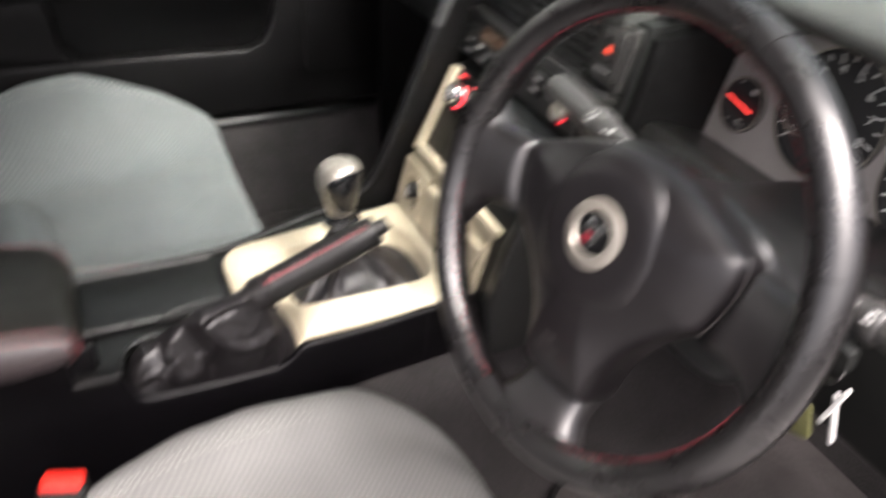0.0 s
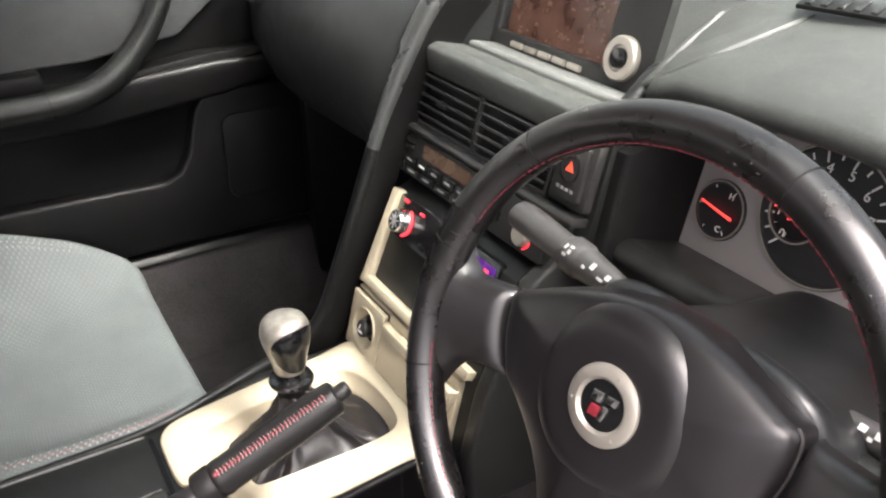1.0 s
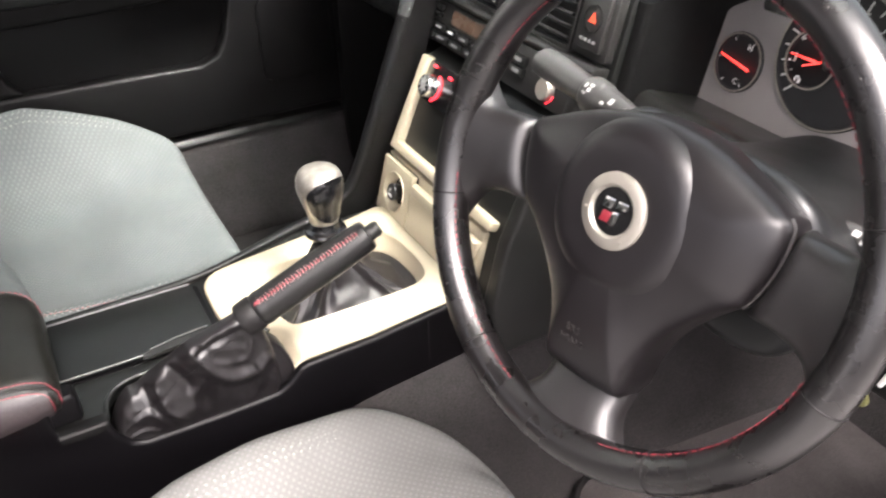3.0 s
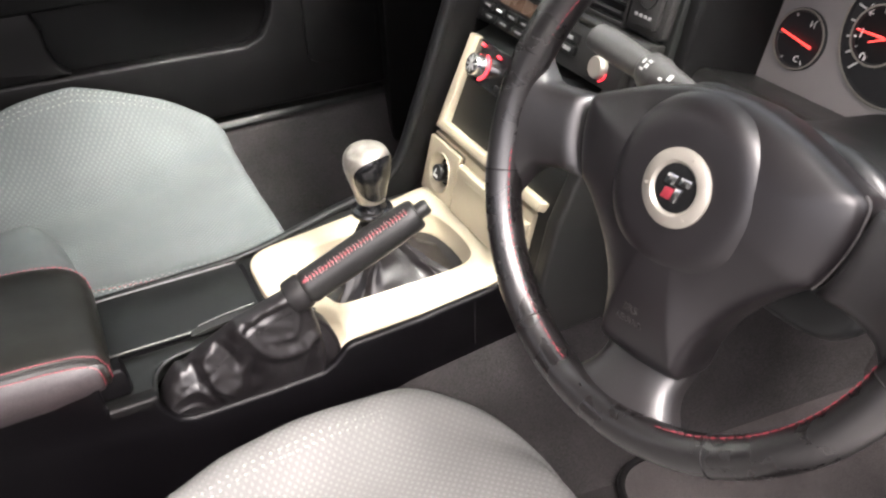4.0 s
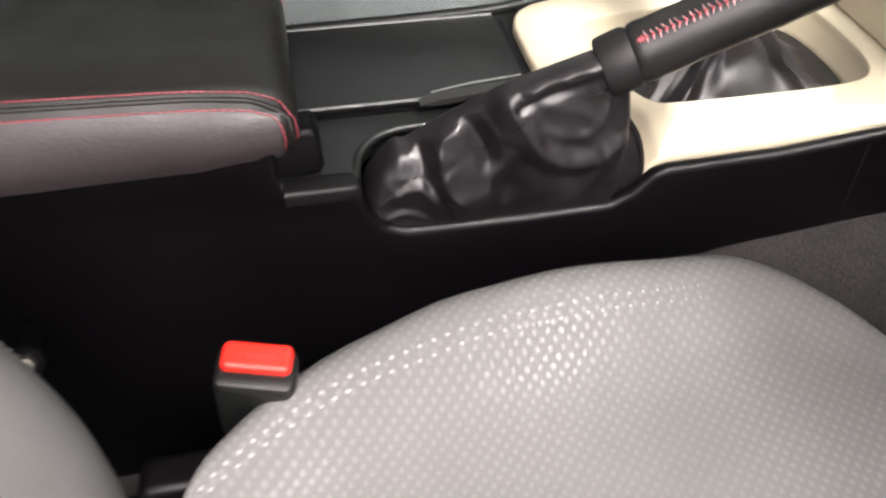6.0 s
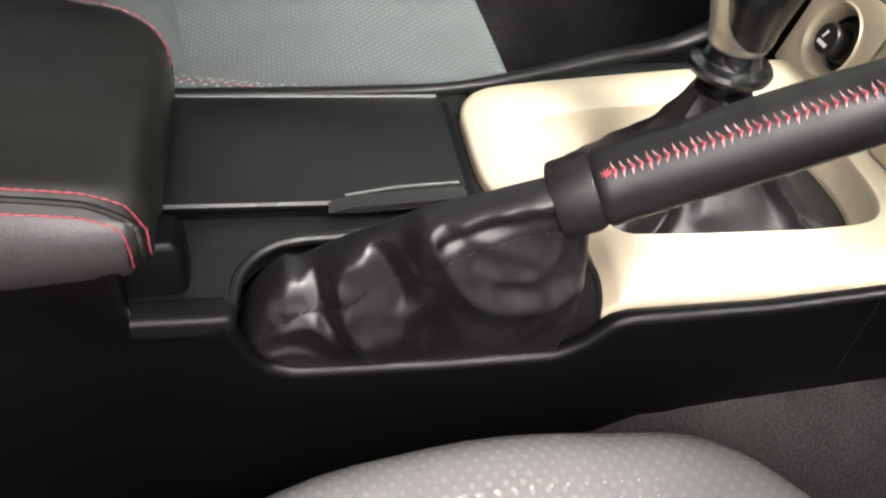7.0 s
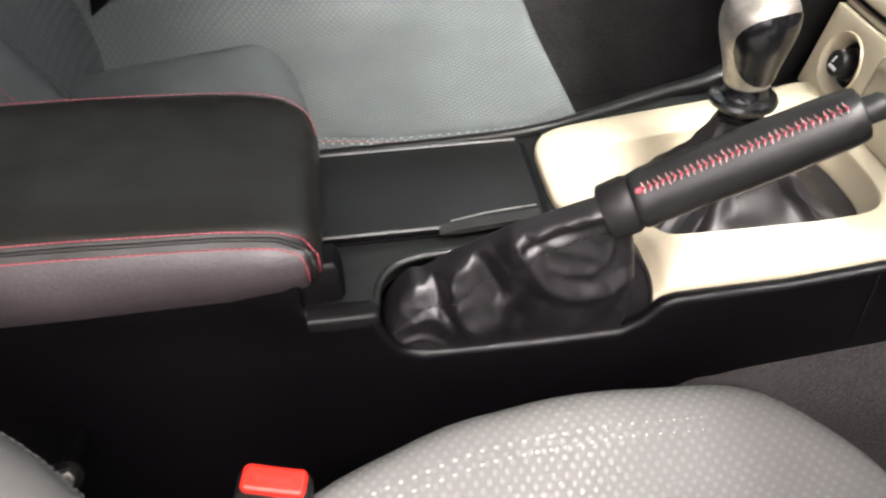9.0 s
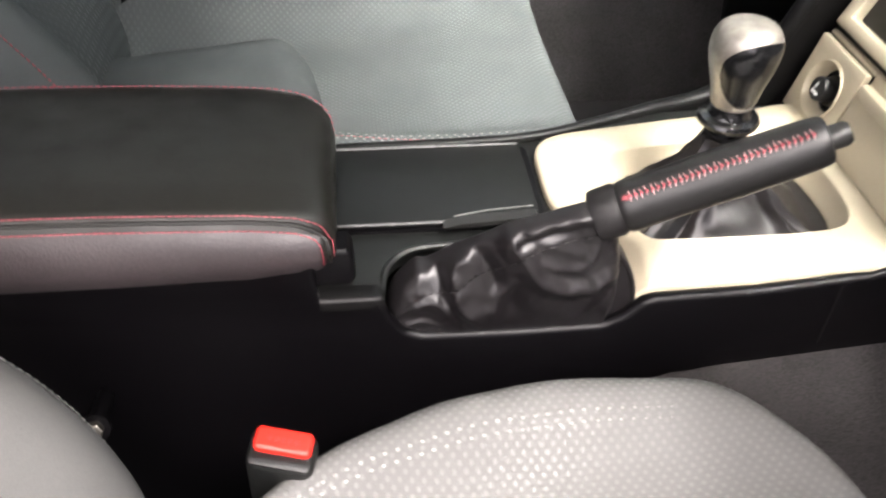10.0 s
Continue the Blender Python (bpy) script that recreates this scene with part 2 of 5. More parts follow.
def box(size, at=(0, 0, 0), bevel=0.002, segments=2):
    bm = bmesh.new()
    bmesh.ops.create_cube(bm, size=1.0)
    bmesh.ops.scale(bm, vec=size, verts=bm.verts)
    bmesh.ops.translate(bm, vec=at, verts=bm.verts)
    return bevelled(bm, bevel, segments)


def prism(poly, lo, hi, axis="y", bevel=0.002, segments=2):
    """A polygon of two coordinates drawn out along an axis. poly: (x, z) for y, (x, y) for z, (y, z) for x."""
    bm = bmesh.new()

    def put(a, b, c):
        return {"y": (a, c, b), "z": (a, b, c), "x": (c, a, b)}[axis]
    low = [bm.verts.new(put(a, b, lo)) for a, b in poly]
    top = [bm.verts.new(put(a, b, hi)) for a, b in poly]
    bm.faces.new(low)
    bm.faces.new(list(reversed(top)))
    n = len(poly)
    for i in range(n):
        bm.faces.new((low[i], top[i], top[(i + 1) % n], low[(i + 1) % n]))
    bmesh.ops.recalc_face_normals(bm, faces=bm.faces)
    return bevelled(bm, bevel, segments)


def frame_ring(outer, inner, lo, hi, axis="z", bevel=0.0015, segments=2):
    """A frame between two polygons with the same number of corners, drawn out along an axis."""
    bm = bmesh.new()

    def put(a, b, c):
        return {"y": (a, c, b), "z": (a, b, c), "x": (c, a, b)}[axis]
    v = [[bm.verts.new(put(a, b, h)) for a, b in poly] for poly in (outer, inner) for h in (lo, hi)]
    n = len(outer)
    for i in range(n):
        j = (i + 1) % n
        for p, q in ((v[0], v[1]), (v[2], v[3]), (v[0], v[2]), (v[1], v[3])):
            bm.faces.new((p[i], p[j], q[j], q[i]))
    bmesh.ops.recalc_face_normals(bm, faces=bm.faces)
    return bevelled(bm, bevel, segments, 40)


def loft(rings, closed=True, caps=True):
    bm = bmesh.new()
    vs = [[bm.verts.new(p) for p in ring] for ring in rings]
    n = len(rings[0])
    for a, b in zip(vs, vs[1:]):
        for i in range(n if closed else n - 1):
            j = (i + 1) % n
            bm.faces.new((a[i], a[j], b[j], b[i]))
    if caps and closed:
        bm.faces.new(vs[0])
        bm.faces.new(vs[-1])
    return bm


def spline(points, n, loop=False):
    """n points on a Catmull-Rom curve through the points given."""
    pts = [Vector(p) for p in points]
    m = len(pts)
    spans = m if loop else m - 1
    out = []
    for k in range(n):
        u = k / (n if loop else n - 1) * spans
        i = min(int(u), spans - 1)
        f = u - i

        def at(j):
            return pts[j % m] if loop else pts[min(max(j, 0), m - 1)]
        p0, p1, p2, p3 = at(i - 1), at(i), at(i + 1), at(i + 2)
        out.append(0.5 * ((2 * p1) + (p2 - p0) * f + (2 * p0 - 5 * p1 + 4 * p2 - p3) * f * f + (3 * p1 - p0 - 3 * p2 + p3) * f ** 3))
    return out


def tube(points, radius, sides=8, loop=False):
    """A round rod along the points; radius a number or one for each point."""
    pts = [Vector(p) for p in points]
    n = len(pts)
    rad = radius if isinstance(radius, (list, tuple)) else [radius] * n
    rings = []
    up = Vector((0, 0, 1))
    for i, p in enumerate(pts):
        a = pts[(i + 1) % n] if loop or i < n - 1 else p
        b = pts[i - 1] if loop or i > 0 else p
        d = (a - b).normalized()
        if i == 0 and abs(d.dot(up)) > 0.95:
            up = Vector((0, 1, 0))
        s = d.cross(up).normalized()
        up = s.cross(d).normalized()
        rings.append([p + rad[i] * (math.cos(t) * s + math.sin(t) * up) for t in [2 * math.pi * k / sides for k in range(sides)]])
    if loop:
        rings.append(rings[0])
    return loft(rings, True, not loop)


def lathe(profile, sides=32):
    """(radius, height) points turned round the z axis."""
    rings = [[(max(r, 1e-5) * math.cos(a), max(r, 1e-5) * math.sin(a), h) for a in [2 * math.pi * k / sides for k in range(sides)]] for r, h in profile]
    return loft(rings, True, True)


def hoop(profile, sides=48):
    """A closed (radius, height) outline turned round the z axis: a ring with a hole."""
    rings = [[(r * math.cos(a), r * math.sin(a), h) for a in [2 * math.pi * k / sides for k in range(sides)]] for r, h in (*profile, profile[0])]
    return loft(rings, True, False)


def rounded(w, h, r, n=5, cx=0.0, cy=0.0):
    """Corners of a rounded rectangle."""
    out = []
    for sx, sy, a0 in ((1, 1, 0), (-1, 1, 90), (-1, -1, 180), (1, -1, 270)):
        for k in range(n + 1):
            a = radians(a0 + 90 * k / n)
            out.append((cx + sx * (w / 2 - r) + r * math.cos(a), cy + sy * (h / 2 - r) + r * math.sin(a)))
    return out


def along(a, b, roll=None):
    """A frame at a whose z axis points to b."""
    d = Vector(b) - Vector(a)
    return Matrix.Translation(a) @ d.to_track_quat("Z", "Y").to_matrix().to_4x4()


def stitches(points, length=0.004, gap=0.002, radius=0.0007, sides=5):
    """A row of short threads along a line."""
    pts = [Vector(p) for p in points]
    run = [0.0]
    for a, b in zip(pts, pts[1:]):
        run.append(run[-1] + (b - a).length)

    def at(s):
        for i in range(len(pts) - 1):
            if s <= run[i + 1] or i == len(pts) - 2:
                f = (s - run[i]) / max(run[i + 1] - run[i], 1e-9)
                return pts[i].lerp(pts[i + 1], f)
    bms = bmesh.new()
    s = 0.0
    while s + length < run[-1]:
        t = tube([at(s), at(s + length * 0.5), at(s + length)], [radius * 0.6, radius, radius * 0.6], sides)
        bms = join(bms, t)
        s += length + gap
    return bms


def letters(body, size, m, material, parent, name="lettering", label="", thick=0.0004):
    cu = bpy.data.curves.new(name, "FONT")
    cu.body, cu.size, cu.extrude = body, size, thick
    cu.align_x, cu.align_y = "CENTER", "CENTER"
    tmp = new("tmp_text", cu)
    bpy.context.view_layer.update()
    me = bpy.data.meshes.new_from_object(tmp.evaluated_get(bpy.context.evaluated_depsgraph_get()))
    bpy.data.objects.remove(tmp)
    bpy.data.curves.remove(cu)
    me.materials.clear()
    me.materials.append(material)
    me.name = name
    ob = new(name, me)
    ob.parent = parent
    ob.matrix_local = m
    if label:
        ob["label"] = label
    return ob


# ---- structure of the cabin ----
FLOOR_Z = 0.12
tagged(part("ground", box((60, 60, 0.1), (0, 0, -0.30), 0), mat("grey_paving", (0.26, 0.252, 0.245), 0.9, grain=0.2, grain_scale=60, stain_scale=1.5), None),
       "plain grey paving under the parked car", "ground", kind="structure")

# unseen walls, added to limit the side light and give pale reflections
WALL_PAINT = mat("pale_grey_wall", (0.34, 0.335, 0.33), 0.9, grain=0.1, grain_scale=80, stain_scale=1.0)
tagged(part("light_wall_south", box((14, 0.2, 1.1), (0, -3.4, 0.30), 0.01), WALL_PAINT, None), "unseen grey wall added to block and bounce light", "wall", kind="structure")
tagged(part("light_wall_north", box((14, 0.2, 2.6), (0, 2.6, 1.05), 0.01), WALL_PAINT, None), "unseen grey wall added to block and bounce light", "wall", kind="structure")
tagged(part("floor", prism([(-1.1, FLOOR_Z - 0.03), (-1.1, FLOOR_Z), (0.72, FLOOR_Z), (0.98, 0.34), (1.0, 0.60), (1.03, 0.60), (1.03, 0.30), (0.74, FLOOR_Z - 0.03)],
                                      -0.66, 0.66, "y", 0.004), CARPET, None), "dark grey carpet over the car floor", "carpet", kind="structure")


def tunnel_ring(x, half, top):
    prof = [(-half - 0.10, FLOOR_Z - 0.01), (-half - 0.055, FLOOR_Z + 0.02), (-half - 0.025, FLOOR_Z + 0.08), (-half, top - 0.02), (-half + 0.02, top)]
    ring = prof + [(-y, z) for y, z in reversed(prof)]
    return [(x, y, z) for y, z in ring]


tagged(part("tunnel_carpet", loft([tunnel_ring(x, h, t) for x, h, t in
                                   ((-1.0, 0.045, 0.30), (-0.15, 0.045, 0.315), (-0.02, 0.050, 0.318), (0.09, 0.105, 0.318), (0.15, 0.112, 0.319), (0.3, 0.122, 0.325), (0.5, 0.15, 0.36), (0.95, 0.19, 0.42))]), CARPET, None),
       "dark carpet over the transmission tunnel", "carpet", kind="structure")
for side in (1, -1):
    tagged(part("door_sill", prism([(side * 0.585, FLOOR_Z), (side * 0.615, 0.20), (side * 0.635, 0.285), (side * 0.66, 0.30), (side * 0.74, 0.30), (side * 0.76, 0.02), (side * 0.60, 0.02)],
                                   -1.1, 0.72, "x", 0.006), CARPET, None), "dark carpeted door sill", "sill", kind="structure")
    tagged(part("sill_strip", prism([(side * 0.632, 0.296), (side * 0.640, 0.306), (side * 0.70, 0.308), (side * 0.70, 0.298)], -0.9, 0.70, "x", 0.002), DOOR_PLASTIC, None),
           "black plastic scuff strip along the door sill", "scuff strip", kind="structure")
tagged(part("kick_panel", prism([(0.42, 0.12), (0.42, 0.56), (0.47, 0.62), (0.98, 0.62), (0.98, 0.12)], 0.615, 0.70, "y", 0.006), DOOR_PLASTIC, None),
       "black plastic side panel of the footwell", "panel", kind="structure")
tagged(part("kick_panel", prism([(0.42, 0.12), (0.42, 0.56), (0.47, 0.62), (0.98, 0.62), (0.98, 0.12)], -0.70, -0.615, "y", 0.006), DOOR_PLASTIC, None),
       "black plastic side panel of the footwell", "panel", kind="structure")
tagged(part("ceiling", loft([[(x, y, z + dz) for y, z in ((-0.56, 1.17), (-0.40, 1.215), (0, 1.235), (0.40, 1.215), (0.56, 1.17), (0.56, 1.20), (0, 1.265), (-0.56, 1.20))]
                             for x, dz in ((-0.95, -0.06), (-0.5, 0.0), (-0.1, 0.01), (0.22, -0.035))]), ROOF_CLOTH, None),
       "pale grey cloth headliner under the roof", "headliner", kind="structure")
# unseen panel added to shut out rear light, where a rear window would be
tagged(part("rear_closing_panel", prism([(-1.0, 0.10), (-1.18, 1.10), (-1.22, 1.10), (-1.05, 0.10)], -0.66, 0.66, "y", 0.004), FABRIC, None),
       "unseen grey cloth panel added to close the cabin", "bulkhead", kind="structure")
windscreen = tagged(part("window_1", prism([(0.98, 0.86), (0.22, 1.215), (0.222, 1.220), (0.985, 0.865)], -0.60, 0.60, "y", 0), GLASS, None),
                    "clear laminated windscreen glass", "windscreen", kind="structure")
windscreen.visible_shadow = False
for side in (1, -1):
    tagged(part("pillar_trim", tube([(0.92, side * 0.66, 0.86), (0.58, side * 0.62, 1.04), (0.20, side * 0.57, 1.19)], [0.03, 0.03, 0.03], 10), ROOF_CLOTH, None),
           "pale grey windscreen pillar trim", "pillar", kind="structure")
side_glass = tagged(part("window_2", prism([(0.672, 0.86), (0.575, 1.19), (0.579, 1.19), (0.676, 0.86)], -0.75, 0.62, "x", 0), GLASS, None),
                    "clear side window glass of the closed door", "window", kind="structure")
side_glass.visible_shadow = False


# ---- passenger door ----
door = thing("passenger_door", "closed black car door with grey cloth insert and pull handle", "car door")
part("panel", prism([(-0.75, 0.31), (0.43, 0.31), (0.45, 0.60), (0.60, 0.86), (-0.75, 0.86)], 0.665, 0.705, "y", 0.004), DOOR_PLASTIC, door)
part("pocket_border", prism([(-0.75, 0.315), (0.43, 0.315), (0.435, 0.57), (0.262, 0.575), (0.240, 0.545), (0.222, 0.475), (0.205, 0.445), (0.175, 0.432), (0.05, 0.436), (-0.75, 0.455)],
                            0.638, 0.668, "y", 0.007, 3), DOOR_PLASTIC, door)
part("pocket_end", prism([(-0.75, 0.440), (-0.100, 0.440), (-0.112, 0.450), (-0.122, 0.462), (-0.127, 0.480), (-0.128, 0.515), (-0.140, 0.556), (-0.75, 0.560)], 0.638, 0.668, "y", 0.007, 3), DOOR_PLASTIC, door)
part("speaker_grille", prism(rounded(0.13, 0.15, 0.02, 4, 0.345, 0.455), 0.632, 0.640, "y", 0.003), DOOR_PLASTIC, door)
part("armrest", prism([(-0.75, 0.545), (0.10, 0.555), (0.30, 0.575), (0.40, 0.600), (0.40, 0.625), (0.28, 0.630), (0.10, 0.620), (-0.75, 0.605)], 0.605, 0.668, "y", 0.010, 3), DOOR_PLASTIC, door)
part("trim_blade", prism([(0.12, 0.612), (0.30, 0.624), (0.40, 0.634), (0.40, 0.642), (0.25, 0.640), (0.12, 0.626)], 0.612, 0.650, "y", 0.003), DOOR_PLASTIC, door)
h = spline([(-0.45, 0.600, 0.606), (-0.15, 0.596, 0.606), (0.03, 0.594, 0.606), (0.105, 0.598, 0.622), (0.160, 0.610, 0.660), (0.205, 0.622, 0.715), (0.245, 0.640, 0.79), (0.27, 0.66, 0.84)], 40)
part("pull_handle", tube(h, [0.021 - 0.006 * min(1, max(0, (i - 18) / 16)) for i in range(40)], 12), PLASTIC, door)
part("handle_joint", tube([(0.028, 0.594, 0.606), (0.031, 0.594, 0.6065)], 0.0225, 14), RUBBER, door)
part("cloth_insert", prism([(-0.75, 0.635), (0.10, 0.645), (0.24, 0.665), (0.31, 0.72), (0.36, 0.80), (-0.75, 0.80)], 0.652, 0.668, "y", 0.006), DOOR_CLOTH, door, "grey woven cloth insert")
part("switch_plate", prism(rounded(0.16, 0.028, 0.008, 3, -0.05, 0.632), 0.615, 0.655, "y", 0.004), DOOR_PLASTIC, door)


# ---- dashboard ----
dash = thing("dashboard", "dark grey soft-touch dashboard with a hood over the dials", "dashboard")


def dash_ring(y, prof):
    return [(x, y, z) for x, z in prof]


PASS = [(0.55, 0.52), (0.44, 0.54), (0.385, 0.585), (0.358, 0.645), (0.360, 0.71), (0.385, 0.765), (0.44, 0.800), (0.55, 0.830), (0.75, 0.850), (0.98, 0.855), (0.98, 0.60)]
part("passenger_pad", loft([dash_ring(0.145, [(x + 0.02, z) for x, z in PASS]), dash_ring(0.17, PASS), dash_ring(0.30, [(x - 0.015, z) for x, z in PASS]),
                            dash_ring(0.45, [(x - 0.020, z) for x, z in PASS]), dash_ring(0.60, [(x - 0.01, z) for x, z in PASS]), dash_ring(0.655, PASS)]), DASH_DARK, dash)
MID = [(0.555, 0.70), (0.555, 0.865), (0.575, 0.885), (0.75, 0.885), (0.98, 0.86), (0.98, 0.60), (0.56, 0.60)]
part("centre_pad", loft([dash_ring(0.152, MID), dash_ring(0.0, MID), dash_ring(-0.135, MID)]), DASH, dash)
HOOD = [(0.446, 0.762), (0.437, 0.768), (0.434, 0.777), (0.440, 0.786), (0.470, 0.797), (0.55, 0.822), (0.66, 0.845), (0.82, 0.862), (0.98, 0.862), (0.98, 0.80), (0.60, 0.790), (0.50, 0.772)]
SIDE_H = [(0.452, 0.744), (0.446, 0.750), (0.443, 0.758), (0.450, 0.768), (0.478, 0.790), (0.55, 0.826), (0.66, 0.850), (0.82, 0.864), (0.98, 0.862), (0.98, 0.80), (0.60, 0.785), (0.50, 0.760)]
part("dial_hood", loft([dash_ring(-0.135, [(x + 0.03, z - 0.01) for x, z in SIDE_H]), dash_ring(-0.165, SIDE_H), dash_ring(-0.21, HOOD), dash_ring(-0.36, [(x, z + 0.004) for x, z in HOOD]),
                        dash_ring(-0.50, HOOD), dash_ring(-0.585, SIDE_H), dash_ring(-0.655, [(x + 0.01, z - 0.02) for x, z in SIDE_H])]), DASH, dash, "grey soft hood over the dials", 75)
part("crease", tube(spline([(0.4555, -0.1530, 0.7605), (0.4660, -0.1980, 0.7885), (0.4990, -0.2192, 0.8050), (0.5390, -0.2317, 0.8178), (0.560, -0.2370, 0.8235)], 18), [0.004] * 15 + [0.0035, 0.003, 0.0012], 8), DASH, dash)
part("crease", tube(spline([(0.4545, -0.1520, 0.7595), (0.4780, -0.1640, 0.7880), (0.5250, -0.1590, 0.8090), (0.560, -0.1560, 0.830)], 18), [0.004] * 15 + [0.0035, 0.003, 0.0012], 8), DASH, dash)
part("hood_side", prism([(0.405, 0.615), (0.432, 0.745), (0.47, 0.775), (0.60, 0.775), (0.60, 0.55), (0.42, 0.55)], -0.156, -0.137, "y", 0.009, 4), PLASTIC, dash)
part("hood_side", prism([(0.42, 0.60), (0.442, 0.745), (0.47, 0.775), (0.60, 0.775), (0.60, 0.55), (0.42, 0.55)], -0.64, -0.60, "y", 0.008, 3), PLASTIC, dash)
part("dial_shelf", prism([(0.410, 0.596), (0.402, 0.616), (0.408, 0.627), (0.418, 0.630), (0.49, 0.606), (0.52, 0.58), (0.52, 0.54), (0.44, 0.54)], -0.60, -0.154, "y", 0.004), PLASTIC_SATIN, dash)
part("knee_panel", prism([(0.415, 0.59), (0.44, 0.46), (0.50, 0.42), (0.62, 0.44), (0.62, 0.60)], -0.655, -0.150, "y", 0.008, 3), PLASTIC, dash)
GRILLE = Matrix.Translation((0.592, -0.40, 0.8345)) @ Matrix.Rotation(radians(12), 4, "Z") @ Matrix.Rotation(radians(-12), 4, "Y")
part("defrost_grille", moved(box((0.024, 0.36, 0.005), (0, 0, 0), 0.002), GRILLE), PLASTIC, dash)
for k in range(26):
    part("grille_slat", moved(box((0.020, 0.006, 0.003), (0, 0.17 - 0.0136 * k, 0.003), 0.001), GRILLE), DASH_DARK, dash)
part("side_vent", box((0.02, 0.075, 0.05), (0.352, 0.605, 0.735), 0.008, 3), PLASTIC, dash)
for k in range(4):
    part("side_vent_slat", box((0.012, 0.062, 0.003), (0.342, 0.605, 0.719 + 0.011 * k), 0.001), PLASTIC_SATIN, dash)


# ---- dials ----
cluster = thing("instrument_cluster", "silver-grey instrument cluster with black dials and red needles", "instrument cluster")
TILT_C = Matrix(((0.0, 0.27, -0.963, 0), (-1.0, 0.0, 0.0, 0), (0.0, 0.963, 0.27, 0), (0, 0, 0, 1)))
cluster.matrix_world = Matrix.Translation((0.497, -0.220, 0.652)) @ TILT_C
part("plate", prism([(-0.045, -0.050), (-0.045, 0.030), (-0.030, 0.046), (0.05, 0.096), (0.33, 0.096), (0.37, 0.05), (0.37, -0.050)], -0.012, -0.002, "z", 0.002), CLUSTER, cluster, "silver-grey face plate")
part("surround", frame_ring([(-0.075, -0.075), (-0.075, 0.125), (0.40, 0.125), (0.40, -0.075)], [(-0.046, -0.051), (-0.046, 0.097), (0.371, 0.097), (0.371, -0.051)], -0.02, 0.012, "z", 0.004), PLASTIC, cluster)


def dial(cx, cy, r, ticks, a0, a1, needle_deg, needle_len, numbers=(), big=False, tail=0.35):
    d = part("dial", moved(lathe([(r + 0.003, -0.004), (r + 0.003, 0.001), (r, 0.0015), (r - 0.001, -0.001), (0.0, -0.001)], 48), Matrix.Translation((cx, cy, 0))), DIAL_FACE, cluster, "black dial face")
    part("rim", moved(hoop([(r + 0.0002, -0.001), (r + 0.0022, -0.001), (r + 0.0022, 0.0022), (r + 0.0008, 0.0022)], 48), Matrix.Translation((cx, cy, 0))), SILVER, d)
    for k in range(ticks):
        a = radians(a0 + (a1 - a0) * k / (ticks - 1))
        ln = 0.16 if k % 2 == 0 else 0.10
        part("scale_mark", moved(box((r * ln, r * 0.028, 0.0006), (r * (0.94 - ln / 2), 0, 0), 0), Matrix.Translation((cx, cy, 0.0)) @ Matrix.Rotation(a, 4, "Z")), WHITE_PRINT, d)
    a = radians(needle_deg)
    n = needle_len
    part("needle", moved(prism([(-tail * n, -0.0011), (n, -0.0005), (n, 0.0005), (-tail * n, 0.0011)], 0.003, 0.0045, "z", 0), Matrix.Translation((cx, cy, 0)) @ Matrix.Rotation(a, 4, "Z")), NEEDLE, d)
    if big:
        part("needle_cap", moved(lathe([(0.0105, 0.0), (0.0105, 0.006), (0.008, 0.008), (0, 0.008)], 24), Matrix.Translation((cx, cy, 0))), GLOSS_BLACK, d)
    for text, ang, size in numbers:
        b = radians(ang)
        letters(text, size, Matrix.Translation((cx + 0.70 * r * math.cos(b), cy + 0.70 * r * math.sin(b), 0.0)), WHITE_PRINT, d, "numeral")
    return d


dial(0.0, 0.0, 0.0255, 5, 60, 300, 170, 0.020, (("H", 62, 0.008), ("C", 285, 0.008)), tail=0.9)
dial(0.098, 0.032, 0.058, 19, -40, 225, 205, 0.030, tuple((str(k), 222 - k * 29.5, 0.012) for k in range(0, 9)), True)
dial(0.075, 0.026, 0.024, 5, 100, 260, 180, 0.020)
dial(0.232, 0.020, 0.060, 19, -40, 220, 192, 0.044, tuple((str(k * 20), 192 - k * 24, 0.012) for k in range(0, 10)), True)
part("fuel_window", moved(prism(rounded(0.045, 0.014, 0.004), 0.0, 0.0012, "z", 0), Matrix.Translation((0.232, -0.016, 0))), LCD, cluster)
part("warning_lens", moved(prism(rounded(0.05, 0.012, 0.005), -0.002, 0.0, "z", 0), Matrix.Translation((0.03, 0.058, 0))), GLOSS_BLACK, cluster)


# ---- centre stack ----
stack = thing("centre_stack", "black centre stack with champagne trim frame round the radio slot", "dashboard panel")
part("body", prism([(0.288, 0.33), (0.272, 0.39), (0.292, 0.471), (0.338, 0.578), (0.372, 0.592), (0.386, 0.640), (0.404, 0.720), (0.56, 0.72), (0.56, 0.33)], -0.128, 0.128, "y", 0.002), PLASTIC, stack)
part("upper_body", prism([(0.374, 0.594), (0.388, 0.640), (0.409, 0.722), (0.555, 0.722), (0.555, 0.594)], -0.170, 0.166, "y", 0.002), PLASTIC, stack)
part("soft_cheek", loft([[(x, y, z) for x, z in ((0.386 + 0.4 * d, 0.600), (0.398 + 0.4 * d, 0.650), (0.412 + 0.6 * d, 0.712), (0.470, 0.722 - d), (0.540, 0.716 - d), (0.540, 0.600))] for d, y in ((0.010, -0.186), (0.004, -0.184), (0.0, -0.180), (0.0, -0.1702))]),
     mat("soft_black_foam", (0.0048, 0.0048, 0.0048), 0.7, grain=0.1, bump=0.3, bump_scale=1300, spec=0.12), stack, "matt black padded cheek")


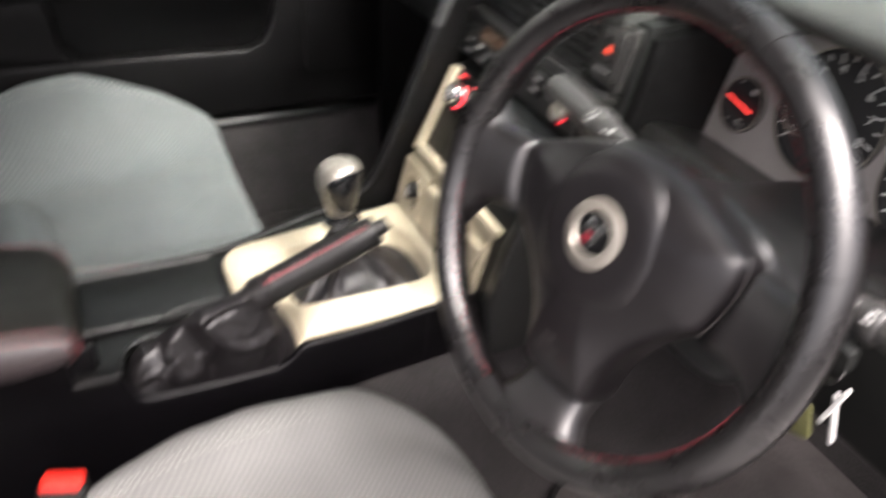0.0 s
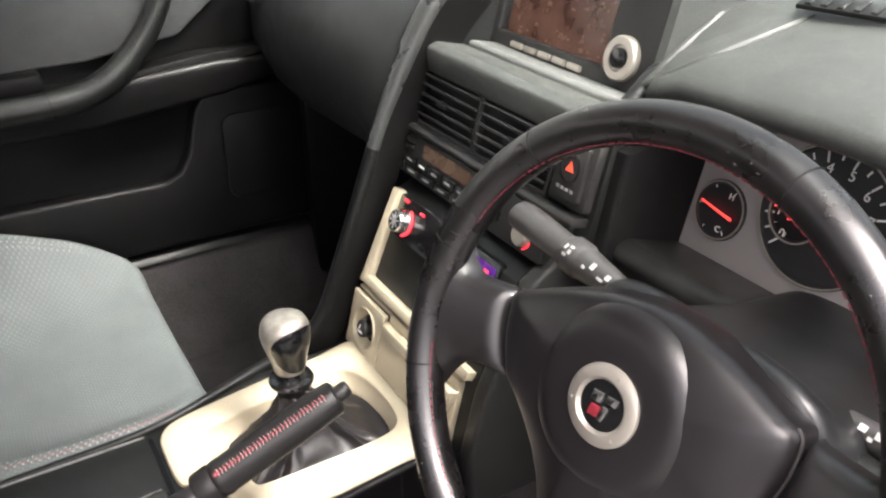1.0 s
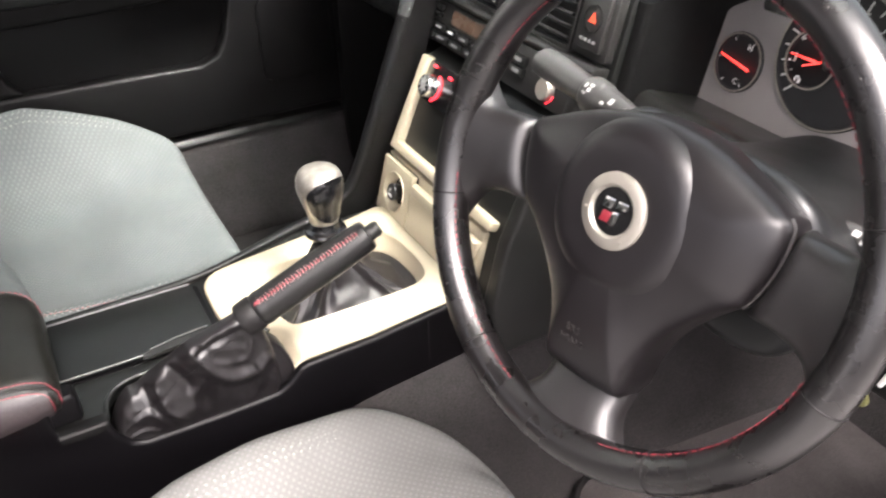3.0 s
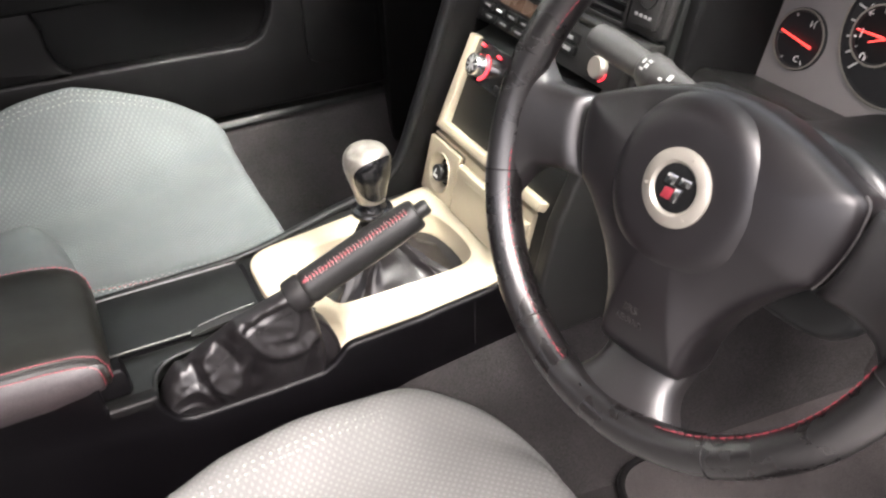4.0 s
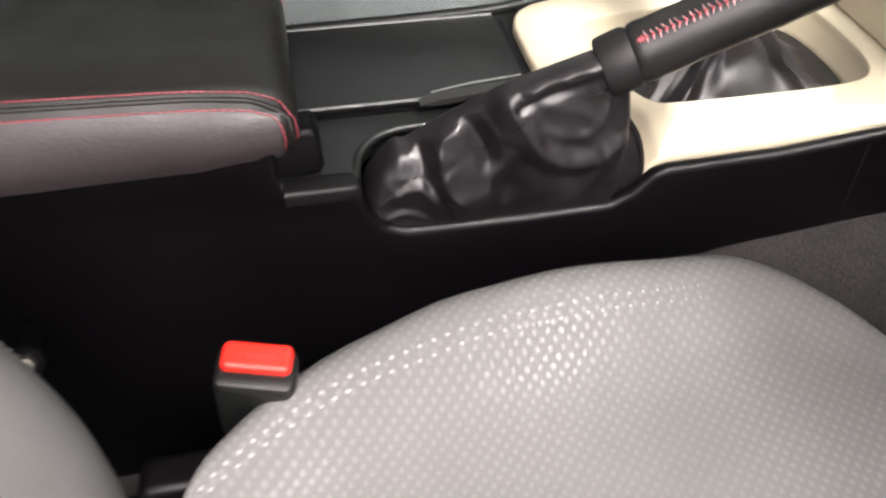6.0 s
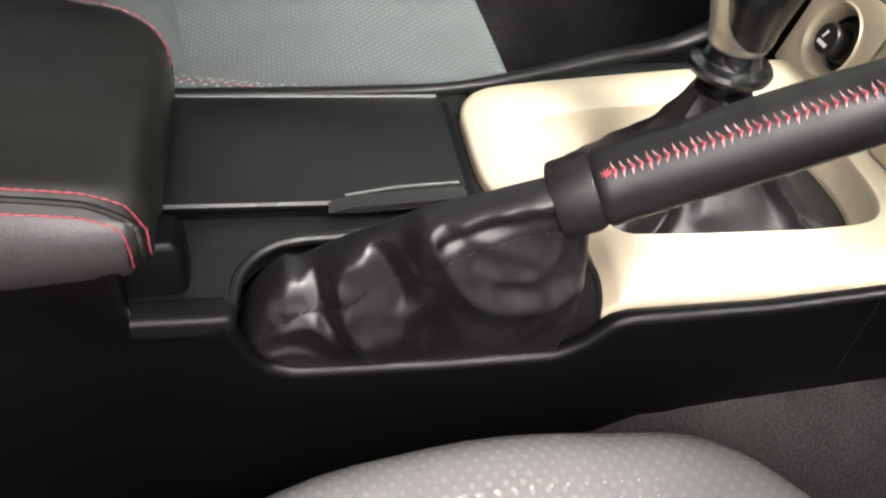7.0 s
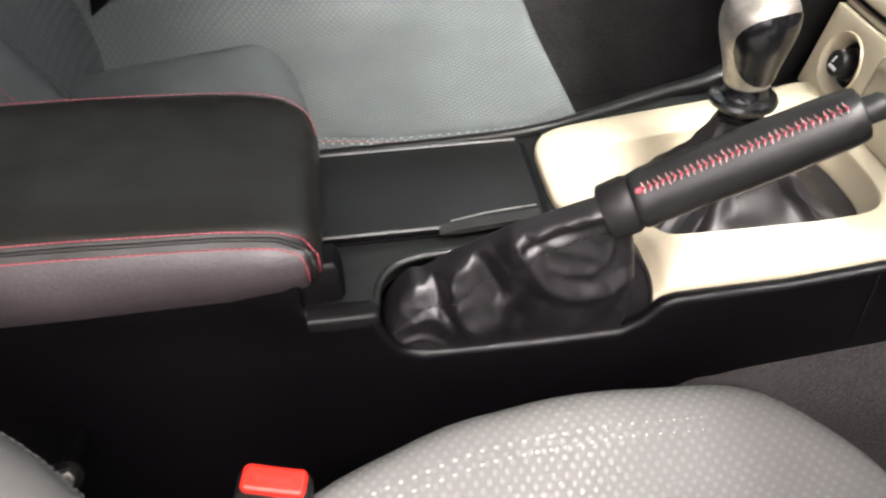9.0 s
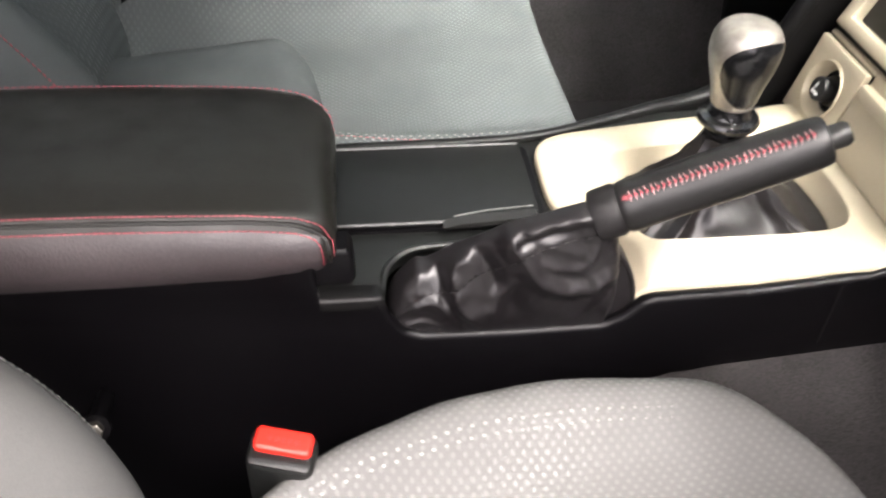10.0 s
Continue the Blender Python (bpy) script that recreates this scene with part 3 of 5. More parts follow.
def on_stack(y, z, out=0.0):
    """A place on the sloping face of the stack, as a frame: x to the right, y up the face, z out of it."""
    if z < 0.471:
        x, lean = 0.264 + (z - 0.395) * 0.26, 14.6
    elif z < 0.585:
        x, lean = 0.284 + (z - 0.471) * 0.47, 25.2
    elif z < 0.636:
        x, lean = 0.352 + (z - 0.585) * 0.30, 16.7
    else:
        x, lean = 0.375 + (z - 0.636) * 0.27, 15.1
    a = radians(lean)
    m = Matrix(((0, math.sin(a), -math.cos(a), x), (-1, 0, 0, y), (0, math.cos(a), math.sin(a), z), (0, 0, 0, 1)))
    return m @ Matrix.Translation((0, 0, out))


# frame round the radio: one part, a ring
def rect(x0, y0, x1, y1):
    return [(x0, y0), (x1, y0), (x1, y1), (x0, y1)]


part("radio_frame", moved(prism([(-0.121, -0.058), (0.118, -0.058), (0.121, -0.046), (-0.106, -0.046), (-0.106, 0.064), (-0.121, 0.064)], -0.012, 0.004, "z", 0.0025), on_stack(0.0, 0.527)), GOLD, stack, "champagne painted frame")
part("pocket", moved(box((0.212, 0.064, 0.004), (0, -0.012, -0.030), 0), on_stack(0.0, 0.527)), GLOSS_BLACK, stack, "dark empty slot")
part("lower_face", moved(prism(rect(-0.043, -0.040, 0.109, 0.036), -0.012, -0.001, "z", 0.002), on_stack(0.0, 0.434)), GOLD, stack, "champagne painted lower face")
part("lower_face", moved(prism(rect(-0.122, 0.0318, -0.043, 0.036), -0.012, -0.001, "z", 0.001), on_stack(0.0, 0.434)), GOLD, stack)
part("lighter_back", moved(box((0.080, 0.074, 0.004), (-0.082, -0.004, -0.018), 0), on_stack(0.0, 0.434)), RUBBER, stack)
for s in (1, -1):
    rail = spline([(-0.22, s * 0.0705, 0.3958), (-0.04, s * 0.0750, 0.3958), (0.02, s * 0.0810, 0.3960), (0.07, s * 0.0950, 0.3962), (0.13, s * 0.1150, 0.3970), (0.19, s * 0.1340, 0.398), (0.235, s * 0.139, 0.425),
                   (0.268, s * 0.138, 0.500), (0.308, s * 0.139, 0.600), (0.340, s * 0.140, 0.675), (0.392, s * 0.142, 0.770), (0.44, s * 0.143, 0.82)], 60)
    if s > 0:
        rings, flank = [], []
        for i, p in enumerate(rail):
            d = (rail[min(i + 1, 59)] - rail[max(i - 1, 0)]).normalized()
            y = Vector((0, 1, 0))
            u = y.cross(d).normalized() * -1
            w = 0.0046 + 0.0048 * min(1, max(0, (p.x - 0.02) / 0.22)) + 0.006 * min(1, max(0, (p.z - 0.66) / 0.12))
            p = p + Vector((0, 0.0030 * min(1, max(0, (p.x - 0.02) / 0.22)), 0))
            rings.append([p + y * (a * w) + u * b * min(1, w / 0.013) for a, b in ((-1.0, -0.006), (-1, 0.001), (-0.85, 0.0048), (-0.55, 0.0078), (-0.2, 0.0093), (0.2, 0.0093), (0.55, 0.0076), (0.85, 0.0045), (1, 0.000), (1.1, -0.02), (1.1, -0.05))])
            flank.append([p + y * (-0.97 * w) + u * b * min(1, w / 0.013) for b in (-0.004, -0.055)] + [p + y * (-0.4 * w) + u * b * min(1, w / 0.013) for b in (-0.055, -0.004)])
        cut_ = next(i for i, p in enumerate(rail) if p.z > 0.622)
        part("side_rail", loft(rings[:cut_ + 1]), RAIL, stack, "satin black lower side rail", 60)
        # above the joint the rail is paler to paint the light on it
        part("side_rail", loft(rings[cut_:]), RAIL_TOP_LIT, stack, "upper side rail lightened for reflected light", 60)
        # darker strip laid over the flank to paint the shade on it
        part("rail_flank_shade", loft(flank[16:]), DOOR_PLASTIC, stack, "flank of the rail with its shade painted black", 60)
        part("rail_joint", moved(box((0.019, 0.0012, 0.0125), (0, 0, 0), 0), Matrix.Translation((0.318, 0.1425, 0.6225)) @ Matrix.Rotation(radians(90), 4, "Z") @ Matrix.Rotation(radians(-28), 4, "X")), RUBBER, stack)
    else:
        part("side_cheek", prism([(0.276, 0.33), (0.270, 0.40), (0.288, 0.471), (0.338, 0.582), (0.366, 0.60), (0.380, 0.640), (0.400, 0.726), (0.50, 0.735), (0.50, 0.33)], -0.150, -0.1285, "y", 0.005, 3), PLASTIC_SATIN, stack)
part("upper_ledge", prism([(0.3925, 0.7115), (0.3900, 0.730), (0.391, 0.741), (0.402, 0.7455), (0.442, 0.7360), (0.446, 0.7320), (0.50, 0.720), (0.50, 0.712)], -0.150, 0.140, "y", 0.003, 4), DASH, stack, "grey soft ledge")
# strip whose paleness paints the windscreen reflection on the ledge
part("ledge_strip", prism([(0.4485, 0.728), (0.4485, 0.7365), (0.4520, 0.7392), (0.50, 0.7280), (0.50, 0.720)], -0.146, 0.136, "y", 0.002, 3), LEDGE_REFLECTING, stack, "grey satin strip paled for the windscreen reflection")

# lighter
lighter = thing("cigarette_lighter", "black cigarette lighter in a round champagne well", "lighter", on_stack(0.082, 0.430))
part("panel", frame_ring([(0.039 * math.copysign(1, math.cos(a)) * min(1, abs(math.cos(a)) * 1.5), 0.036 * math.copysign(1, math.sin(a)) * min(1, abs(math.sin(a)) * 1.5)) for a in [math.pi * (k + 0.5) / 20 for k in range(40)]],
                         [(0.025 * math.cos(a), 0.025 * math.sin(a)) for a in [math.pi * (k + 0.5) / 20 for k in range(40)]], 0.0, 0.006, "z", 0.001), GOLD, lighter, "champagne painted panel")
part("well", hoop([(0.0262, 0.005), (0.0250, 0.0078), (0.0238, 0.0068), (0.0196, -0.006), (0.0190, -0.012), (0.0262, -0.012)], 40), GOLD, lighter, "champagne painted dished ring")
part("socket", lathe([(0.0192, -0.014), (0.0192, -0.0062), (0.0182, -0.0050), (0.0168, -0.0056), (0.0150, -0.0120), (0.0, -0.0120)], 36), GLOSS_BLACK, lighter)
part("plug_collar", hoop([(0.0132, -0.012), (0.0132, -0.0020), (0.0126, -0.0010), (0.0118, -0.0012), (0.0116, -0.012)], 36), STEEL, lighter, "dull metal collar of the plug")
part("plug", lathe([(0.0100, -0.012), (0.0100, 0.001), (0.0108, 0.003), (0.0110, 0.009), (0.0102, 0.0106), (0, 0.0110)], 30), PLASTIC_SATIN, lighter)
part("symbol", join(box((0.010, 0.0026, 0.0006), (0, -0.004, 0.0114), 0), moved(box((0.006, 0.0014, 0.0006), (0, 0, 0), 0), Matrix.Translation((-0.002, 0.002, 0.0114)) @ Matrix.Rotation(radians(70), 4, "Z"))), WHITE_PRINT, lighter)


ash = thing("ashtray", "champagne painted closed ashtray cover", "ashtray", on_stack(-0.036, 0.430))
part("cover", prism([(-0.076, -0.031), (0.050, -0.031), (0.058, -0.027), (0.078, 0.031), (-0.076, 0.031)], 0.0, 0.008, "z", 0.003, 3), GOLD, ash)
part("lip", prism([(-0.073, 0.0185), (0.0725, 0.0185), (0.0765, 0.0305), (-0.073, 0.0305)], 0.006, 0.0115, "z", 0.003, 2), GOLD, ash)

# radio
radio = thing("car_radio", "black car radio with a silver knob lit red", "car radio", on_stack(0.0, 0.563))
part("face", prism(rounded(0.206, 0.048, 0.004, 3), -0.02, 0.0, "z", 0.002), GLOSS_BLACK, radio)
k1 = part("volume_knob", moved(lathe([(0.0145, 0.0), (0.0135, 0.012), (0.0125, 0.0145), (0.0105, 0.015), (0, 0.0148)], 40), Matrix.Translation((-0.078, -0.004, 0))), CHROME, radio, "silver turned knob")
part("knob_glow", moved(tube([(0.0160 * math.cos(t), 0.0160 * math.sin(t), 0.0006) for t in [radians(-80 + 150 * k / 20) for k in range(21)]], 0.0010, 6), Matrix.Translation((-0.078, -0.004, 0))), RED_LIGHT, radio, "red lit arc")
bm = bmesh.new()
for k in range(8):
    bm = join(bm, moved(box((0.009, 0.0016, 0.0006), (0.0055, 0, 0), 0), Matrix.Translation((-0.078, -0.004, 0.0152)) @ Matrix.Rotation(k * math.pi / 4 + 0.2, 4, "Z")))
part("knob_grooves", bm, GREY_PRINT, k1)
part("display", prism(rounded(0.076, 0.018, 0.003, 3, 0.060, 0.008), -0.001, 0.0012, "z", 0), VIOLET_LIGHT, radio, "dark display glowing violet")
for k, (x, y) in enumerate(((-0.05, 0.016), (0.085, -0.006), (0.085, 0.010), (-0.088, 0.019))):
    part("lit_key", box((0.008, 0.003, 0.001), (x, y, 0.0008), 0.0003), RED_LIGHT, radio)
for k in range(5):
    part("radio_key", box((0.014, 0.006, 0.002), (-0.03 + 0.020 * k, -0.016, 0.0008), 0.0006), PLASTIC, radio)

# climate panel
climate = thing("climate_control", "black climate control panel with an amber display and keys", "climate control", on_stack(0.010, 0.620))
part("face", prism(rounded(0.300, 0.048, 0.004, 3), -0.02, 0.002, "z", 0.002), PLASTIC_SATIN, climate)
part("display", prism(rounded(0.112, 0.016, 0.002, 3, -0.030, 0.012), 0.002, 0.0032, "z", 0), LCD, climate, "dull amber display")
for k in range(6):
    b = part("key", box((0.026, 0.010, 0.006), (-0.134 + 0.0280 * k, -0.005, 0.003), 0.0012), PLASTIC, climate)
    part("key_mark", box((0.012, 0.0024, 0.0005), (-0.134 + 0.0280 * k, -0.005, 0.0063), 0), GREY_PRINT if k != 2 else WHITE_PRINT, b)
for k in range(5):
    b = part("key", box((0.031, 0.009, 0.006), (-0.131 + 0.0335 * k, -0.0165, 0.003), 0.0012), PLASTIC, climate)
    part("key_mark", box((0.014, 0.0022, 0.0005), (-0.131 + 0.0335 * k, -0.0165, 0.0063), 0), GREY_PRINT, b)
for k in range(2):
    part("mode_key", box((0.024, 0.006, 0.005), (-0.120, 0.0085 + 0.008 * k, 0.003), 0.001), PLASTIC, climate)
for k in range(2):
    b = part("key", box((0.026, 0.010, 0.006), (0.062, 0.008 - 0.012 * k, 0.003), 0.0012), PLASTIC, climate)
    part("key_mark", box((0.012, 0.004, 0.0005), (0.062, 0.008 - 0.012 * k, 0.0063), 0), GREY_PRINT, b)
part("temperature_dial", moved(lathe([(0.0120, 0.0), (0.0112, 0.007), (0.0100, 0.0088), (0.0, 0.009)], 40), Matrix.Translation((0.117, -0.006, 0.001))), SILVER, climate, "dull silver round knob")
part("dial_glow", moved(tube([(0.0138 * math.cos(t), 0.0138 * math.sin(t), 0.0006) for t in [radians(-70 + 55 * k / 12) for k in range(13)]], 0.0006, 6), Matrix.Translation((0.117, -0.006, 0.003))), RED_LIGHT, climate, "red lit arc")

# vents
for x0, y0 in ((-0.084, 0.6850), (0.048, 0.6850)):
    vent = thing("air_vent", "black dashboard air vent with thin horizontal slats", "air vent", on_stack(0.0, y0) @ Matrix.Translation((x0, 0, 0)), group="dashboard air vents")
    part("frame", frame_ring(rect(-0.066, -0.034, 0.066, 0.034), rect(-0.061, -0.029, 0.061, 0.029), -0.018, 0.003, "z", 0.0012), PLASTIC_SATIN, vent)
    part("backing", box((0.126, 0.062, 0.002), (0, 0, -0.005), 0), RUBBER, vent)
    for k in range(5):
        part("slat", moved(box((0.122, 0.0030, 0.011), (0, 0, 0), 0.0008), Matrix.Translation((0, -0.0225 + 0.01125 * k, 0.001)) @ Matrix.Rotation(radians(-22), 4, "X")), PLASTIC_SATIN, vent)
    part("slider", box((0.018, 0.007, 0.010), (0.0, 0.0, 0.006), 0.002), PLASTIC, vent)
part("vent_ledge", moved(prism([(-0.006, -0.004), (0.012, -0.005), (0.016, 0.000), (0.012, 0.004), (-0.006, 0.005)], -0.166, 0.170, "x", 0.0015), on_stack(0.0, 0.648) @ Matrix(((1, 0, 0, 0), (0, 0, 1, 0), (0, 1, 0, 0), (0, 0, 0, 1)))),
     PLASTIC_SATIN, stack, "satin black ledge under the vents")
hazard = thing("hazard_switch", "grey hazard switch with a small red triangle", "switch", on_stack(-0.144, 0.688))
part("housing", prism(rounded(0.052, 0.066, 0.004, 3), -0.006, 0.004, "z", 0.0015), SWITCH, hazard)
part("button", prism(rounded(0.038, 0.052, 0.003, 3), 0.003, 0.009, "z", 0.002), SWITCH, hazard)
part("ring", moved(hoop([(0.0120, 0.0), (0.0130, 0.0), (0.0130, 0.0016), (0.0120, 0.0016)], 32), Matrix.Translation((0, 0.003, 0.0086))), PLASTIC, hazard)
part("triangle", moved(frame_ring([(0.0062 * math.cos(a), 0.0062 * math.sin(a)) for a in [radians(90 + 120 * k) for k in range(3)]],
                                  [(0.0012 * math.cos(a), 0.0012 * math.sin(a)) for a in [radians(90 + 120 * k) for k in range(3)]], 0.0088, 0.0096, "z", 0), Matrix.Translation((0, 0.003, 0))), mat("hazard_red", (0.75, 0.06, 0.03), 0.4, emit=(1, 0.08, 0.03), emit_strength=0.2), hazard)
part("key_mark", join(*[box((0.004, 0.003, 0.0006), (-0.010 + 0.0065 * k, -0.017, 0.0092), 0) for k in range(4)]), GREY_PRINT, hazard)

# display pod
pod = thing("display_unit", "grey dashboard display with dim brown screen and silver dial", "display",
            Matrix.Translation((0.498, 0.030, 0.755)) @ Matrix(((0.0, 0.27, -0.963, 0), (-1.0, 0.0, 0.0, 0), (0.0, 0.963, 0.27, 0), (0, 0, 0, 1))))
part("bezel", frame_ring(rect(-0.128, -0.046, 0.150, 0.125), rect(-0.106, -0.010, 0.080, 0.095), -0.02, 0.006, "z", 0.004), PLASTIC_SATIN, pod)
part("screen", box((0.190, 0.128, 0.003), (-0.013, 0.033, -0.010), 0), SCREEN, pod, "dim brown screen")
rnd = random.Random(4)
part("screen_texture", join(*[box((rnd.uniform(0.002, 0.008), rnd.uniform(0.002, 0.005), 0.0006), (rnd.uniform(-0.09, 0.06), rnd.uniform(-0.02, 0.06), -0.0082), 0) for k in range(60)]),
     mat("screen_marks", (0.065, 0.036, 0.024), 0.3, emit=(0.45, 0.16, 0.08), emit_strength=0.012), pod)
part("bezel_face", prism(rect(0.081, -0.028, 0.146, 0.120), -0.004, 0.004, "z", 0.002), PLASTIC, pod)
part("control_dial", moved(lathe([(0.0225, 0.0), (0.0225, 0.008), (0.0205, 0.0105), (0.0135, 0.0105), (0.0125, 0.008), (0.0, 0.008)], 40), Matrix.Translation((0.110, 0.004, 0.004))), SILVER, pod, "silver ring dial")
part("dial_cap", moved(lathe([(0.0105, 0.007), (0.0100, 0.0125), (0.0085, 0.0135), (0, 0.0137)], 30), Matrix.Translation((0.110, 0.004, 0.004))), GLOSS_BLACK, pod)
for k in range(5):
    part("screen_key", box((0.021, 0.007, 0.005), (-0.060 + 0.026 * k, -0.0205, 0.008), 0.0015), SILVER, pod, "pale grey key")
for x, y, w in ((0.100, 0.043, 0.010), (0.124, 0.040, 0.018), (0.104, 0.070, 0.012), (0.126, 0.072, 0.010), (0.106, 0.092, 0.016)):
    part("key_mark", box((w * 0.8, 0.003, 0.0008), (x, y, 0.0046), 0), WHITE_PRINT, pod)
part("pod_cheek", loft([[(0.150 + a, y, b) for a, b in ((0.0, -0.02), (0.0, 0.006), (0.012, 0.008), (0.030, -0.004), (0.050, -0.03))] for y in (-0.060, -0.02, 0.05, 0.130)]), DASH, pod, "grey soft cheek")
part("pod_cheek", loft([[(-0.128 - a, y, b) for a, b in ((0.0, -0.02), (0.0, 0.006), (0.010, 0.010), (0.022, 0.004), (0.034, -0.02))] for y in (-0.060, -0.02, 0.05, 0.130)]), DASH, pod, "grey soft cheek")


# ---- centre console ----
console = thing("centre_console", "black plastic centre console with champagne gear surround between the seats", "centre console")
NOTCH = [(-0.62, 0.125), (-0.20, 0.135), (-0.04, 0.185), (0.04, 0.262), (0.10, 0.292), (0.36, 0.299), (0.36, 0.42), (0.262, 0.400), (0.235, 0.388), (0.150, 0.379), (0.074, 0.377), (0.064, 0.374), (0.052, 0.360), (0.038, 0.352), (-0.02, 0.351), (-0.095, 0.352), (-0.108, 0.357), (-0.118, 0.372), (-0.123, 0.3890),
         (-0.1660, 0.3895), (-0.1675, 0.3945), (-0.1680, 0.402), (-0.1685, 0.425), (-0.62, 0.425)]
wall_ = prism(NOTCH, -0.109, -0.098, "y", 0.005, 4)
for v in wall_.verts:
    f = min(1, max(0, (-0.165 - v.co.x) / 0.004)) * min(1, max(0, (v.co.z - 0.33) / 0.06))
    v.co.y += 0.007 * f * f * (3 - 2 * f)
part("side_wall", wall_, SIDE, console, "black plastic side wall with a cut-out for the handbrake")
part("ledge", loft([[(x, y + e, z - e) for y, z in ((-0.0920, 0.3912), (-0.0945, 0.3923), (-0.1045, 0.3922), (-0.1068, 0.3916), (-0.1080, 0.3905), (-0.1086, 0.3890), (-0.1086, 0.3820), (-0.0920, 0.3820))] for x, e in ((-0.1665, 0.0), (-0.130, 0.0), (-0.1245, 0.0004), (-0.1215, 0.002))]), DOOR_PLASTIC, console, "rounded satin ledge", 60)
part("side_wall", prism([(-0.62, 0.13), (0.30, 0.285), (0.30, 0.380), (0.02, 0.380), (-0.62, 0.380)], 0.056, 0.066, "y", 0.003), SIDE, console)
part("deck", prism([(-0.62, 0.068), (-0.15, 0.072), (-0.04, 0.077), (0.022, 0.085), (0.022, -0.040), (-0.070, -0.053), (-0.096, -0.056), (-0.110, -0.062), (-0.119, -0.074), (-0.122, -0.100), (-0.180, -0.100), (-0.182, -0.090), (-0.62, -0.090)], 0.376, 0.3920, "z", 0.0035, 3), PLASTIC, console)
part("deck", prism([(0.022, 0.085), (0.07, 0.098), (0.13, 0.114), (0.30, 0.122), (0.30, 0.100), (0.21, 0.096), (0.15, 0.088), (0.085, 0.078), (0.04, 0.070), (0.022, 0.062)], 0.376, 0.394, "z", 0.002), PLASTIC, console)
part("lid_gap", prism(rounded(0.271, 0.104, 0.005, 3, -0.1295, 0.013), 0.3912, 0.3946, "z", 0), SIDE, console)
part("lid", prism(rounded(0.262, 0.098, 0.004, 3, -0.131, 0.013), 0.3945, 0.4000, "z", 0.0016), PLASTIC, console, "black sliding lid")
# pale tubes stand in for the light caught on the lid edges
part("lid_edge_highlight", tube([(-0.262, 0.0632, 0.3994), (-0.002, 0.0632, 0.3994)], 0.0012, 6), EDGE_HIGHLIGHT, console)
part("lid_edge_highlight", tube([(-0.262, -0.0372, 0.3994), (-0.07, -0.0372, 0.3994)], 0.0012, 6), EDGE_HIGHLIGHT, console)
part("lid_tab", loft([[(x, y, z) for x, z in ((-0.075, 0.400), (-0.062, 0.4035), (-0.005, 0.4075), (-0.003, 0.404), (-0.06, 0.3995))] for y in (-0.036, -0.043, -0.046)]), PLASTIC_SATIN, console)
# painted highlight along the top of the tab
part("tab_edge_highlight", tube([(-0.066, -0.0355, 0.4030), (-0.040, -0.0325, 0.4052), (-0.006, -0.0325, 0.4078)], 0.0008, 6), EDGE_HIGHLIGHT, console)
part("notch_lip", tube(spline([(0.056, -0.048, 0.388), (0.0, -0.046, 0.393), (-0.065, -0.056, 0.393), (-0.092, -0.059, 0.3935), (-0.108, -0.065, 0.393), (-0.1185, -0.077, 0.392), (-0.1225, -0.090, 0.390), (-0.124, -0.102, 0.387)], 48), 0.0028, 10), PLASTIC, console)
part("panel_gap", box((0.0012, 0.0008, 0.060), (0.213, -0.1091, 0.350), 0), RUBBER, console)
part("notch_tray", prism([(-0.12, -0.104), (0.06, -0.104), (0.055, -0.040), (-0.11, -0.044)], 0.330, 0.346, "z", 0.001), RUBBER, console)

# champagne gear surround: outer and inner outline with heights
OUT = [(0.012, -0.020, 0.399), (0.010, 0.030, 0.400), (0.012, 0.052, 0.400), (0.022, 0.068, 0.400), (0.040, 0.076, 0.400), (0.085, 0.084, 0.400), (0.150, 0.094, 0.400), (0.210, 0.102, 0.400), (0.266, 0.106, 0.402),
       (0.270, 0.040, 0.402), (0.270, -0.040, 0.402), (0.264, -0.099, 0.398), (0.210, -0.101, 0.388), (0.150, -0.100, 0.382), (0.100, -0.099, 0.380), (0.074, -0.097, 0.379), (0.0700, -0.091, 0.380), (0.0690, -0.079, 0.385), (0.0660, -0.063, 0.390), (0.0520, -0.048, 0.393), (0.030, -0.034, 0.396)]
INN = [(0.052, -0.010, 0.3975), (0.051, 0.010, 0.398), (0.052, 0.026, 0.398), (0.056, 0.038, 0.398), (0.066, 0.045, 0.398), (0.100, 0.051, 0.398), (0.150, 0.059, 0.398), (0.200, 0.065, 0.398), (0.228, 0.062, 0.398),
       (0.243, 0.030, 0.398), (0.245, -0.030, 0.398), (0.232, -0.060, 0.399), (0.200, -0.068, 0.399), (0.150, -0.069, 0.399), (0.110, -0.069, 0.399), (0.088, -0.068, 0.399), (0.080, -0.066, 0.398), (0.074, -0.060, 0.397), (0.066, -0.046, 0.397), (0.057, -0.026, 0.397)]
o = spline([p for p in OUT], 120, True)
q = spline([p for p in INN], 120, True)
low = Vector((0, 0, -0.026))


def shelf(p, f):
    """A point of the inner edge drawn towards the middle: a sunk shelf, widest at the rear."""
    kx = 1 - f * (0.22 if p.x < 0.15 else 0.06)
    return Vector((0.150 + (p.x - 0.150) * kx, -0.003 + (p.y + 0.003) * (1 - 0.15 * f), p.z))


